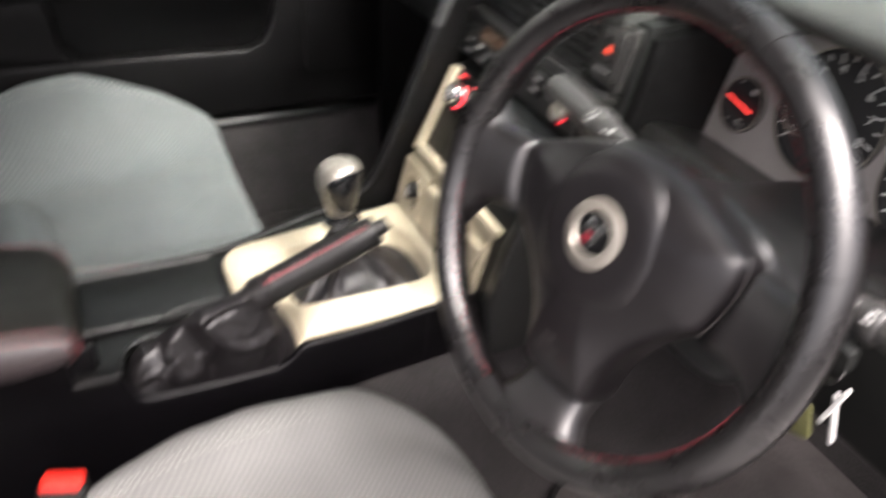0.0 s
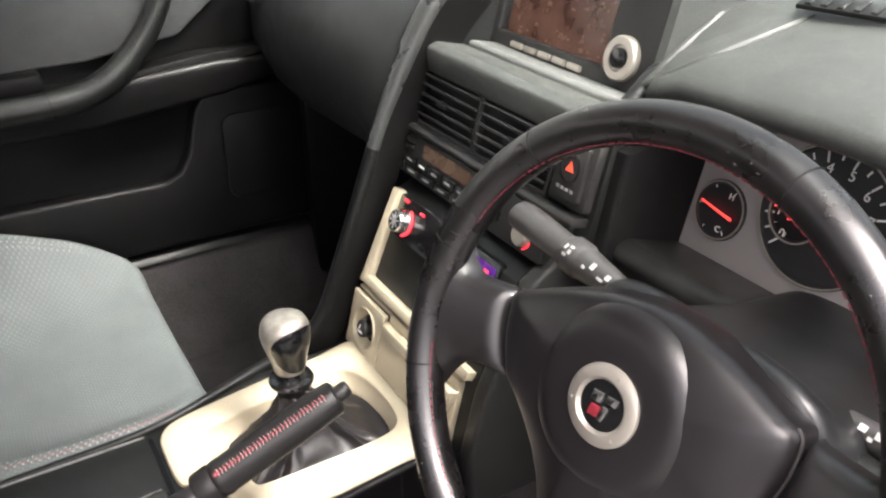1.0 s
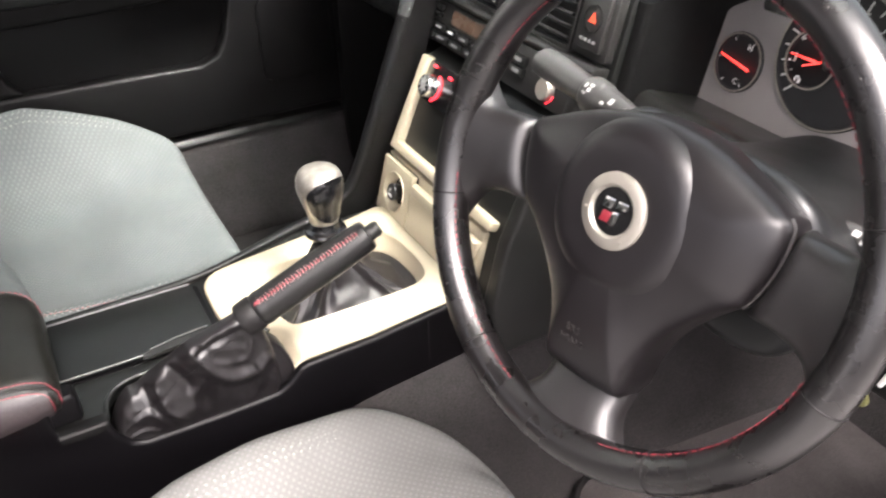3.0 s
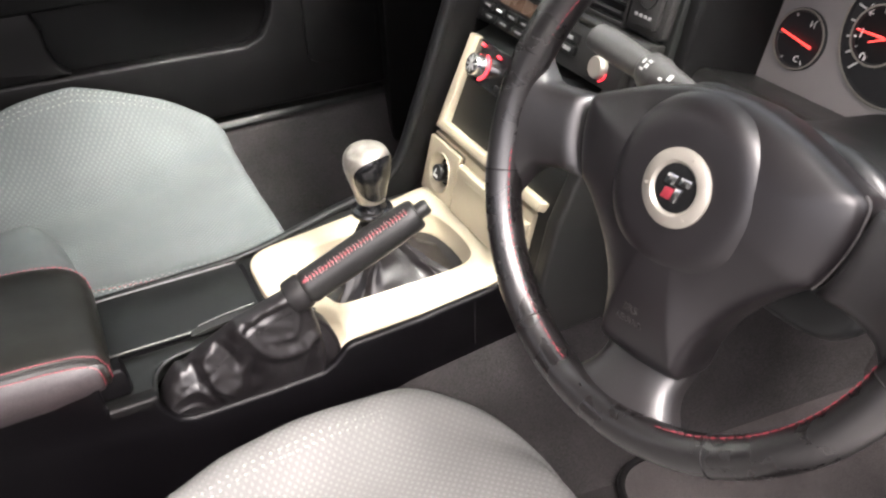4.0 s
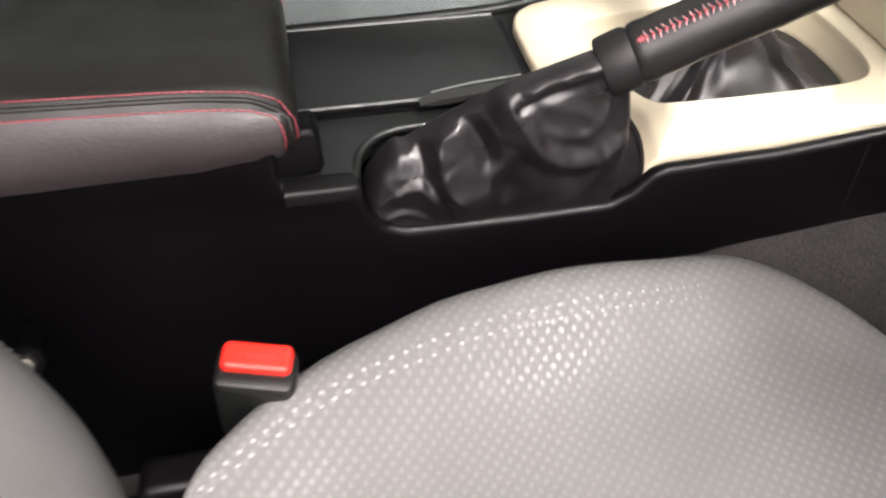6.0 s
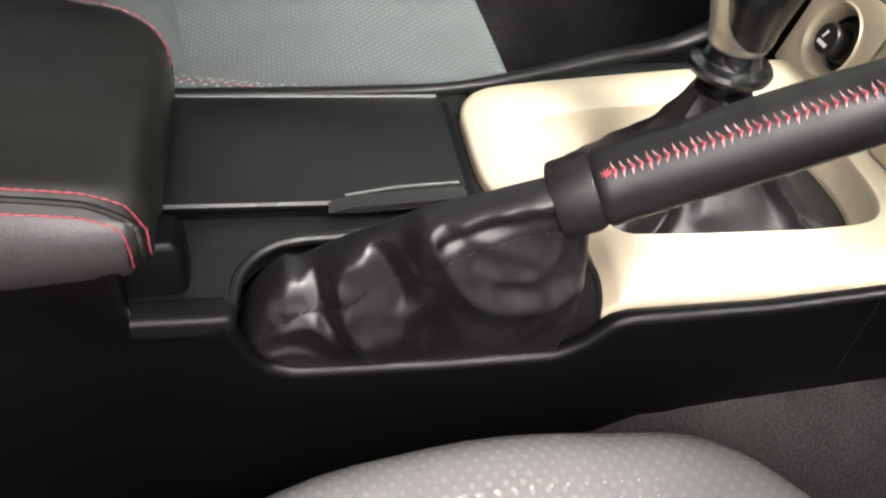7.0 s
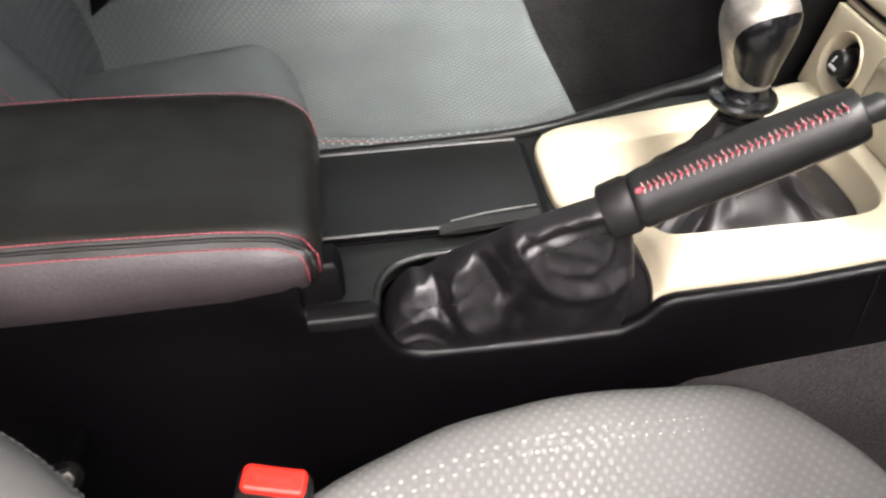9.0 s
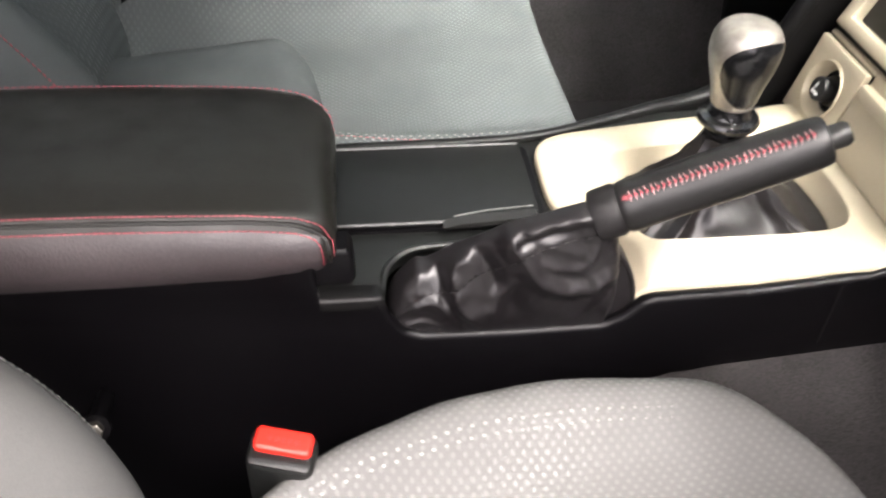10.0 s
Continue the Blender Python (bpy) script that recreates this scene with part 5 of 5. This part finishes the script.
HALF = [(0.0, 0.0665), (0.018, 0.0652), (0.036, 0.0615), (0.056, 0.0560), (0.075, 0.0485), (0.092, 0.0410), (0.1020, 0.0365), (0.1070, 0.0340), (0.1092, 0.0300), (0.1098, 0.0200), (0.1085, 0.0060), (0.1050, -0.0080), (0.1000, -0.0210),
        (0.0965, -0.0270), (0.0920, -0.0305), (0.083, -0.0375), (0.071, -0.0490), (0.058, -0.0640), (0.047, -0.0810), (0.040, -0.0980), (0.0365, -0.1150), (0.0355, -0.1260), (0.0335, -0.1295), (0.028, -0.1310), (0.0, -0.1325)]
PAD_OUT = HALF + [(-a, b) for a, b in reversed(HALF[1:-1])]
part("airbag_pad", dome(PAD_OUT, ((0.97, -0.050), (1.0, -0.036), (1.0, -0.0190), (0.998, -0.0160), (0.992, -0.0130), (0.982, -0.0104), (0.966, -0.0080), (0.942, -0.0058), (0.910, -0.0038), (0.87, -0.0020), (0.81, 0.0002), (0.73, 0.0026), (0.62, 0.0048), (0.50, 0.0062), (0.40, 0.0070), (0.2, 0.0077), (0.02, 0.0079))), PAD, wheel, "black grained airbag cover", 60)
for sx in (1, -1):
    # pale tube along the pad seam paints its edge highlight
    part("pad_edge", tube(spline([(sx * a, b, -0.0165) for a, b in ((0.1050, 0.0355), (0.1094, 0.0300), (0.1100, 0.0200), (0.1087, 0.0060), (0.1052, -0.0080), (0.1002, -0.0210), (0.0962, -0.0275))], 30), 0.0013, 8), PAD_HIGHLIGHT, wheel)
part("badge_dish", hoop([(0.024, 0.004), (0.0630, -0.0030), (0.0600, 0.0018), (0.0575, 0.0042), (0.0545, 0.0062), (0.0515, 0.0076), (0.0480, 0.0085), (0.0430, 0.0089), (0.0340, 0.0088), (0.024, 0.0086)], 72), PAD, wheel, "", 60)


def spoke(a_deg, w0, w1, r0, r1, z0, z1, lead=None, low=0):
    """A rounded arm from the hub to the rim; lead(y) gives where it starts at each offset across it, low the side that flares."""
    rings = []
    for k in range(14):
        f = k / 13
        w = w0 + (w1 - w0) * f + 0.022 * max(0, f - 0.62) ** 2 * 6
        z = z0 + (z1 - z0) * (f ** 1.25)
        ring = []
        for u, v in ((-1, -0.014), (-1.0, -0.004), (-0.97, 0.002), (-0.88, 0.0062), (-0.7, 0.0088), (-0.4, 0.0102), (0, 0.0108), (0.4, 0.0102), (0.7, 0.0088), (0.88, 0.0062), (0.97, 0.002), (1.0, -0.004), (1, -0.014), (0.6, -0.020), (-0.6, -0.020)):
            a = lead(w * u) if lead else r0
            u *= 1 + (0.62 * max(0, (f - 0.25) / 0.75) ** 1.7 if u * low > 0 else 0)
            ring.append((a + (r1 - a) * f, w * u, z + v - (0.006 * (1 - min(1, f * 9)) if lead else 0)))
        rings.append(ring)
    return part("spoke", moved(loft(rings), Matrix.Rotation(radians(a_deg), 4, "Z")), SPOKE, wheel, "", 50)


def pad_side(y):
    """How far out the pad reaches at a height, and the gap beside it."""
    for (a, b), (c, d) in zip(HALF[6:], HALF[7:]):
        if d <= y <= b:
            return a + (c - a) * (b - y) / max(1e-6, b - d) + 0.0045
    return 0.1100 if y > 0 else 0.0960


spoke(0, 0.031, 0.029, 0.075, 0.166, -0.0160, -0.005, lead=pad_side, low=-1)
spoke(180, 0.031, 0.029, 0.075, 0.166, -0.0160, -0.005, lead=lambda y: pad_side(-y), low=1)
for turn_ in (0, 180):
    part("spoke_core", moved(box((0.050, 0.022, 0.014), (0.106, 0.006, -0.042), 0.004), Matrix.Rotation(radians(turn_), 4, "Z")), RUBBER, wheel)
spoke(270, 0.035, 0.033, 0.095, 0.166, -0.040, -0.006)
part("spoke_trim", box((0.066, 0.0035, 0.010), (0, -0.1300, -0.0230), 0.001), PLASTIC_SATIN, wheel)
part("badge_ring", hoop([(0.0165, 0.008), (0.0165, 0.0105), (0.0185, 0.0125), (0.0240, 0.0122), (0.0265, 0.0105), (0.0268, 0.008)], 56), SILVER, wheel, "dull silver badge ring")
for k in range(3):
    part("ring_pip", moved(lathe([(0.0012, 0.0118), (0.0012, 0.0128), (0.0, 0.0130)], 10), Matrix.Rotation(radians(70 + 120 * k), 4, "Z") @ Matrix.Translation((0.0225, 0, 0))), SILVER, wheel)
bd = part("badge", lathe([(0.0168, 0.007), (0.0168, 0.0098), (0.0, 0.0102)], 40), GLOSS_BLACK, wheel, "black round badge")
for x0, y0, w_, h_ in ((-0.0098, 0.0010, 0.0082, 0.0074), (0.0012, 0.0030, 0.0086, 0.0054), (0.0014, -0.0096, 0.0046, 0.0100)):
    part("emblem_bar", prism([(x0 + 0.26 * y0, y0), (x0 + w_ + 0.26 * y0, y0), (x0 + w_ + 0.26 * (y0 + h_), y0 + h_), (x0 + 0.26 * (y0 + h_), y0 + h_)], 0.0102, 0.0114, "z", 0.0002), CHROME, bd, "silver slanted emblem bar")
part("emblem_bar", prism([(-0.0092, -0.0088), (-0.0012, -0.0088), (0.0006, -0.0010), (-0.0074, -0.0010)], 0.0102, 0.0110, "z", 0.0002), mat("emblem_red", (0.20, 0.018, 0.028), 0.35), bd, "dark red slanted emblem shape")
EMBOSS = Matrix.Rotation(radians(13), 4, "X")
letters("SRS", 0.0085, Matrix.Translation((-0.007, -0.0930, 0.0040)) @ EMBOSS, EMBOSSED, wheel, "embossed_lettering", "faint embossed letters")
letters("AIRBAG", 0.0070, Matrix.Translation((-0.007, -0.1020, 0.0020)) @ EMBOSS, EMBOSSED, wheel, "embossed_lettering", "faint embossed letters")

# ---- steering column and stalks ----
column = thing("steering_column", "black plastic steering column cover behind the wheel", "steering column")


def col_ring(x, cz, w, hgt):
    return [(x, -0.393 + w * math.copysign(abs(math.cos(a)) ** 0.50, math.cos(a)), cz + hgt * math.copysign(abs(math.sin(a)) ** 0.55, math.sin(a))) for a in [2 * math.pi * k / 40 for k in range(40)]]


part("cover", loft([col_ring(0.282, 0.626, 0.040, 0.028), col_ring(0.2822, 0.626, 0.088, 0.060), col_ring(0.2832, 0.626, 0.0940, 0.0655), col_ring(0.2856, 0.626, 0.0985, 0.0695), col_ring(0.2900, 0.626, 0.1010, 0.0715), col_ring(0.2970, 0.625, 0.1020, 0.0718), col_ring(0.308, 0.621, 0.1015, 0.0680), col_ring(0.34, 0.607, 0.098, 0.050), col_ring(0.42, 0.592, 0.090, 0.044), col_ring(0.50, 0.58, 0.09, 0.044)]),
     COLUMN, column, "", 60)
part("cover_seam", tube([(0.285, -0.480, 0.634), (0.34, -0.488, 0.622), (0.42, -0.484, 0.600)], 0.0012, 6), RUBBER, column)
part("hub_boss", moved(lathe([(0.045, -0.085), (0.048, -0.060), (0.060, -0.045), (0.060, -0.030)], 32), WHEEL), PLASTIC, column)
part("ignition_lock", tube([(0.333, -0.480, 0.622), (0.333, -0.500, 0.622), (0.333, -0.512, 0.622)], [0.018, 0.018, 0.016], 20), PLASTIC, column)


def stalk(name, label, base, tip):
    st = thing(name, label, "column stalk", along(base, tip))
    ln = (Vector(tip) - Vector(base)).length
    part("arm", lathe([(0.0085, 0.0), (0.0095, 0.25 * ln), (0.0135, 0.48 * ln), (0.0145, 0.52 * ln), (0.0, 0.53 * ln)], 24), STALK, st)
    part("ring", lathe([(0.0, 0.51 * ln), (0.0140, 0.51 * ln), (0.0158, 0.53 * ln), (0.0158, 0.60 * ln), (0.0140, 0.62 * ln), (0.0, 0.62 * ln)], 28), STALK, st)
    part("grip", loft([[(0.0135 * s * math.cos(a), 0.0118 * s * math.sin(a), z * ln) for a in [2 * math.pi * k / 28 for k in range(28)]] for s, z in ((0.92, 0.61), (0.98, 0.66), (1.05, 0.80), (1.08, 0.95), (1.0, 0.99), (0.6, 1.0))]), STALK, st)
    f = st.matrix_world.to_3x3().inverted() @ Vector((-0.47, -0.55, 0.42))
    a0 = math.atan2(f.y, f.x)
    for k, (z, w, ln_, u) in enumerate(((0.20, 0.0030, 0.0040, -0.2), (0.25, 0.0018, 0.0026, 0.22), (0.28, 0.0034, 0.0030, -0.15), (0.33, 0.0030, 0.0034, 0.1), (0.36, 0.0014, 0.0050, -0.3), (0.42, 0.0038, 0.0032, 0.12), (0.46, 0.0016, 0.0028, -0.25),
                                         (0.555, 0.0016, 0.0030, 0.24), (0.555, 0.0024, 0.0026, -0.05), (0.585, 0.0030, 0.0018, 0.12), (0.575, 0.0014, 0.0030, -0.30))):
        r = (0.0085 + 0.0052 * min(1, max(0, (z - 0.1) / 0.40))) + 0.0004 if z < 0.5 else 0.0160
        part("print_mark", moved(box((0.0005, w * 1.5, ln_ * 1.3), (r, 0, z * ln), 0), Matrix.Rotation(a0 + u, 4, "Z")), STALK_PRINT, st)
    return st


stalk("wiper_stalk", "black plastic wiper stalk with white print behind the wheel", (0.316, -0.345, 0.656), (0.316, -0.158, 0.671))
stalk("light_stalk", "black plastic light switch stalk with white print", (0.352, -0.450, 0.640), (0.366, -0.585, 0.640))

keys = thing("key_bunch", "ignition key with white and yellow plastic tags hanging", "keys", pose(0.333, -0.524, 0.622))
part("key_head", box((0.012, 0.026, 0.020), (0.0, -0.002, 0.0), 0.004), PLASTIC, keys)
part("key_ring", tube([(0, 0.011 * math.cos(t), -0.014 + 0.011 * math.sin(t)) for t in [2 * math.pi * k / 24 for k in range(24)]], 0.0010, 6, True), CHROME, keys)
part("white_tag", moved(prism(rounded(0.0036, 0.040, 0.0017), -0.0012, 0.0012, "z", 0.0006), Matrix.Translation((-0.004, -0.016, -0.036)) @ Matrix.Rotation(radians(90), 4, "Y") @ Matrix.Rotation(radians(90 + 17), 4, "Z")), WHITE_TAG, keys, "white plastic tag")
part("white_tag", moved(prism(rounded(0.0036, 0.040, 0.0017), -0.0012, 0.0012, "z", 0.0006), Matrix.Translation((-0.002, -0.018, -0.046)) @ Matrix.Rotation(radians(90), 4, "Y") @ Matrix.Rotation(radians(90 - 15), 4, "Z")), WHITE_TAG, keys, "white plastic tag")
part("yellow_tag", moved(prism(rounded(0.022, 0.030, 0.006), -0.0015, 0.0015, "z", 0.0008), Matrix.Translation((0.002, 0.010, -0.072)) @ Matrix.Rotation(radians(90), 4, "Y") @ Matrix.Rotation(radians(70), 4, "Z")), YELLOW_TAG, keys, "yellow plastic tag")


# ---- seats ----
def seat(name, cy, shift, side, label, far=0.0, plain=FABRIC, dots=FABRIC_DOTS):
    """A bucket seat. side: towards which flank (y sign) the raised rear bolster lies."""
    st = thing(name, label, "car seat", pose(shift, cy, 0), group="front seats")
    # cushion: sections along x, each a closed ring across y
    secs = [(-0.258, 0.020, 0.270, 0.268), (-0.256, 0.045, 0.304, 0.290), (-0.249, 0.085, 0.320, 0.300), (-0.236, 0.124, 0.328, 0.301), (-0.215, 0.160, 0.333, 0.301), (-0.155, 0.200, 0.344, 0.302), (-0.083, 0.226, 0.350, 0.304), (-0.008, 0.236, 0.351, 0.308), (0.055, 0.236, 0.350, 0.315), (0.105, 0.227, 0.348, 0.324),
            (0.145, 0.196, 0.341, 0.328), (0.172, 0.155, 0.336, 0.329), (0.188, 0.105, 0.326, 0.322), (0.196, 0.060, 0.308, 0.305), (0.198, 0.040, 0.27, 0.268)]
    if far:
        secs = [(-0.36, 0.120, 0.318, 0.300), (-0.28, 0.128, 0.322, 0.300), (-0.215, 0.155, 0.332, 0.301)] + secs[5:9] + [(0.105, 0.229, 0.346, 0.318), (0.145, 0.214, 0.340, 0.320), (0.163, 0.203, 0.335, 0.319), (0.174, 0.193, 0.324, 0.312), (0.179, 0.186, 0.305, 0.298), (0.180, 0.182, 0.27, 0.268)]
    xs = spline([(x, hw, 0) for x, hw, *_ in secs], 60)
    zs = spline([(a, b, 0) for *_, a, b in secs], 60)
    rings = []
    for p, z in zip(xs, zs):
        hw, crest, mid = p.y, z.x, z.y
        drop_ = 0.10
        ring = []
        half = [(0.0, mid), (0.30, mid + 0.001), (0.52, mid + 0.004), (0.68, mid + 0.35 * (crest - mid)), (0.80, mid + 0.85 * (crest - mid)), (0.88, crest), (0.945, crest - 0.006), (0.985, crest - 0.022), (1.0, crest - 0.045), (0.99, crest - 0.075), (0.96, crest - drop_ - 0.03)]
        cur = spline([(a, b, 0) for a, b in half], 26)
        lift = far * min(1, max(0, (0.19 - p.x) / 0.22)) ** 0.8
        ring = [(p.x, c.x * hw * (1 + 0.2 * far), c.y + lift * max(0, (c.x - 0.35) / 0.53) ** 1.5 * (c.x < 0.9) + lift * (c.x >= 0.9)) for c in cur] + [(p.x, -c.x * hw * (1 + 1.1 * far), c.y) for c in reversed(cur[1:])]
        ring = [(a, b, c + 0.0060 * noise.noise(Vector((a * 7, (b + cy) * 7, 1.7))) + 0.0030 * noise.noise(Vector((a * 16 + b * 12, (b + cy) * 7 - a * 4, 4.2)))) for a, b, c in ring]
        rings.append(ring)
    cushion = part("cushion", loft(rings), dots, st, "grey dotted cloth cushion", 80)
    part("seat_base", prism([(-0.30, 0.15), (0.12, 0.15), (0.16, 0.235), (-0.30, 0.235)], -0.19, 0.19, "y", 0.01), PLASTIC, st)
    part("seat_rail", prism([(-0.30, FLOOR_Z), (0.10, FLOOR_Z), (0.10, 0.15), (-0.30, 0.15)], 0.13, 0.16, "y", 0.003), STEEL, st)
    part("seat_rail", prism([(-0.30, FLOOR_Z), (0.10, FLOOR_Z), (0.10, 0.15), (-0.30, 0.15)], -0.16, -0.13, "y", 0.003), STEEL, st)
    # rows of pale dots painting the glints of the weave, and seams, along the bolster
    for s in (1, -1):
        for q, (u, off) in enumerate(((10.9, 0.5), (11.7, 0.0), (12.4, 0.5)) if far else ((9.9, 0.0), (10.7, 0.5))):
            iu = int(u)
            path_ = [Vector(r[iu if s > 0 else -iu]).lerp(Vector(r[iu + 1 if s > 0 else -iu - 1]), u - iu) for r in rings[8:36]]
            curve = spline(path_, 400)
            bm, gone, turn_ = bmesh.new(), 0.0, off * 0.0086
            for a, b in zip(curve, curve[1:]):
                gone += (b - a).length
                if gone >= turn_:
                    turn_ += 0.0086
                    k = curve.index(a) / 399
                    size = 0.0016 * min(1, 0.35 + 3 * k, 0.35 + 3.2 * (1 - k))
                    bm = join(bm, moved(lathe([(size, 0), (size * 0.85, 0.0004), (size * 0.4, 0.0007), (0, 0.0008)], 7), Matrix.Translation(a)))
            tagged(part("glint_dots", bm, DOT_GLINT, cushion, "row of small pale raised dots painted as glints"), kind="stuff")
        at_ = 12 if s == side else 21
        row = [Vector(r[at_ if s > 0 else -at_]) + Vector((0, 0.0004 * s, 0.0006)) for r in (rings[16:38] if s == side else rings[12:44])]
        part("seam", stitches(row, 0.004, 0.002, 0.00045), RED_THREAD if s == side else plain, cushion)
    # raised rear pad on one half
    rr = []
    for k in range(24):
        f = k / 23
        x = -0.42 + 0.335 * f - (0.016 if far else 0)
        end = 1 - max(0, (f - 0.84) / 0.16) ** 2.4
        prof = spline([(-0.196, 0.27, 0), (-0.196, 0.315, 0), (-0.180, 0.335, 0), (-0.120, 0.348, 0), (-0.050, 0.357, 0), (-0.012, 0.356, 0), (0.004, 0.340, 0), (0.010, 0.315, 0), (0.012, 0.27, 0)], 24)
        rr.append([(x + 0.035 * max(0, min(1, (-c.x) / 0.19)) * f, -side * c.x, 0.285 + (c.y - 0.285) * (end * ((0.45 + 0.55 * f) if far else 1) if c.y > 0.285 else 1)) for c in prof])
    part("rear_pad", loft(rr), plain, st, "plain grey cloth pad", 80)
    # backrest: centre and two side bolsters, leaning back
    lean_ = spline([(-0.345, 0.20, 0), (-0.350, 0.28, 0), (-0.362, 0.34, 0), (-0.385, 0.40, 0), (-0.430, 0.47, 0), (-0.50, 0.58, 0), (-0.58, 0.72, 0), (-0.64, 0.86, 0)], 30)
    bk = []
    for k, c in enumerate(lean_):
        w = 0.17 - 0.04 * k / 29
        bk.append([(c.x + (0.02 if far else 0.016) + dx, y * w, c.y) for y, dx in ((1, -0.03), (0.8, -0.004), (0.4, 0.01), (0, 0.012), (-0.4, 0.01), (-0.8, -0.004), (-1, -0.03), (-0.9, -0.12), (0, -0.13), (0.9, -0.12))])
    part("backrest", loft(bk), dots if far else plain, st, "grey dotted cloth backrest" if far else "plain grey cloth backrest", 80)
    for s in (1, -1):
        bb = []
        for k, c in enumerate(lean_):
            swell = math.sin(math.pi * min(1, 0.20 + 0.70 * k / 29)) ** 0.6
            r1, r2 = 0.030 + 0.045 * swell, 0.024 + 0.026 * swell
            bb.append([(c.x + r1 * math.cos(a), s * 0.165 + r2 * math.sin(a), c.y) for a in [2 * math.pi * j / 28 for j in range(28)]])
        b = part("side_bolster", loft(bb), plain, st, "plain grey cloth side bolster", 80)
        part("bolster_seam", stitches([Vector(r[3 if s > 0 else -3]) + Vector((0.0008, 0, 0)) for r in bb[1:-2]], 0.004, 0.002, 0.0008), RED_THREAD if far else plain, b)
    return st


driver = seat("driver_seat", -0.375, 0.0, -1, "light grey dotted cloth driver's bucket seat")
# same cloth as the driver's, tinted to paint the light through the glass
passenger = seat("passenger_seat", 0.375, -0.078, -1, "grey dotted cloth passenger bucket seat, cooled for window light, beside the console", 0.085, WINDOW_LIT_CLOTH, WINDOW_LIT_DOTS)
part("recliner_bracket", prism([(-0.330, 0.352), (-0.322, 0.402), (-0.282, 0.388)], 0.080, 0.098, "y", 0.002), SIDE, passenger)
part("recliner_rod", tube([(-0.326, 0.080, 0.384), (-0.290, 0.078, 0.374)], 0.0022, 8), STEEL, passenger)
part("recliner_cover", box((0.05, 0.02, 0.06), (-0.325, 0.20, 0.345), 0.01, 3), PLASTIC, passenger)

part("hinge_cover", box((0.055, 0.030, 0.045), (-0.248, 0.186, 0.232), 0.008, 3), SIDE, driver)

# ---- belt buckle ----
buckle = thing("seat_belt_buckle", "black seat belt buckle with a red release button", "belt buckle", Matrix.Translation((-0.1975, -0.181, 0.282)) @ Matrix.Rotation(radians(-13), 4, "Z") @ Matrix.Rotation(radians(14), 4, "X") @ Matrix.Rotation(radians(8), 4, "Y") @ Matrix.Rotation(radians(90), 4, "Z"))
part("housing", prism(rounded(0.027, 0.043, 0.007, 4), 0.0, 0.076, "z", 0.005, 3), PLASTIC, buckle)
part("release_button", prism(rounded(0.0165, 0.037, 0.004, 4, 0.0045, 0), 0.072, 0.0810, "z", 0.003, 3), RED_BUTTON, buckle, "bright red release button")
part("slot_lip", prism(rounded(0.0080, 0.039, 0.003, 3, -0.0085, 0), 0.070, 0.0775, "z", 0.002, 2), PLASTIC, buckle)
part("slot", box((0.0030, 0.034, 0.0012), (-0.0085, 0, 0.0774), 0.0003), RUBBER, buckle)
part("button_mark", join(*[box((0.003, 0.0026, 0.0004), (0.0045, -0.008 + 0.0042 * k, 0.0811), 0) for k in range(5)]), mat("button_print", (0.50, 0.012, 0.008), 0.5), buckle)
part("stem", box((0.020, 0.040, 0.12), (0, 0, -0.06), 0.003), PLASTIC, buckle)
bolt = thing("anchor_bolt", "dull brass-coloured bolt on the seat hinge", "bolt", along((-0.316, -0.163, 0.340), (-0.312, -0.185, 0.352)))
part("head", prism([(0.0062 * math.cos(radians(60 * k)), 0.0062 * math.sin(radians(60 * k))) for k in range(6)], 0.0, 0.008, "z", 0.001), STEEL, bolt)
part("washer", lathe([(0.006, -0.06), (0.006, -0.003), (0.010, -0.002), (0.010, 0.001), (0.0, 0.001)], 20), SIDE, bolt)

# ---- floor mat ----
mat_ob = thing("floor_mat", "dark brown-grey carpet mat in the driver's footwell", "floor mat", pose(0, 0, FLOOR_Z))
part("carpet", prism(rounded(0.44, 0.34, 0.05, 6, 0.555, -0.375), 0.0, 0.012, "z", 0.004), MAT_CARPET, mat_ob)
part("edging", tube([(x, y, 0.011) for x, y in rounded(0.44, 0.34, 0.05, 6, 0.555, -0.375)], 0.005, 8, True), RUBBER, mat_ob)
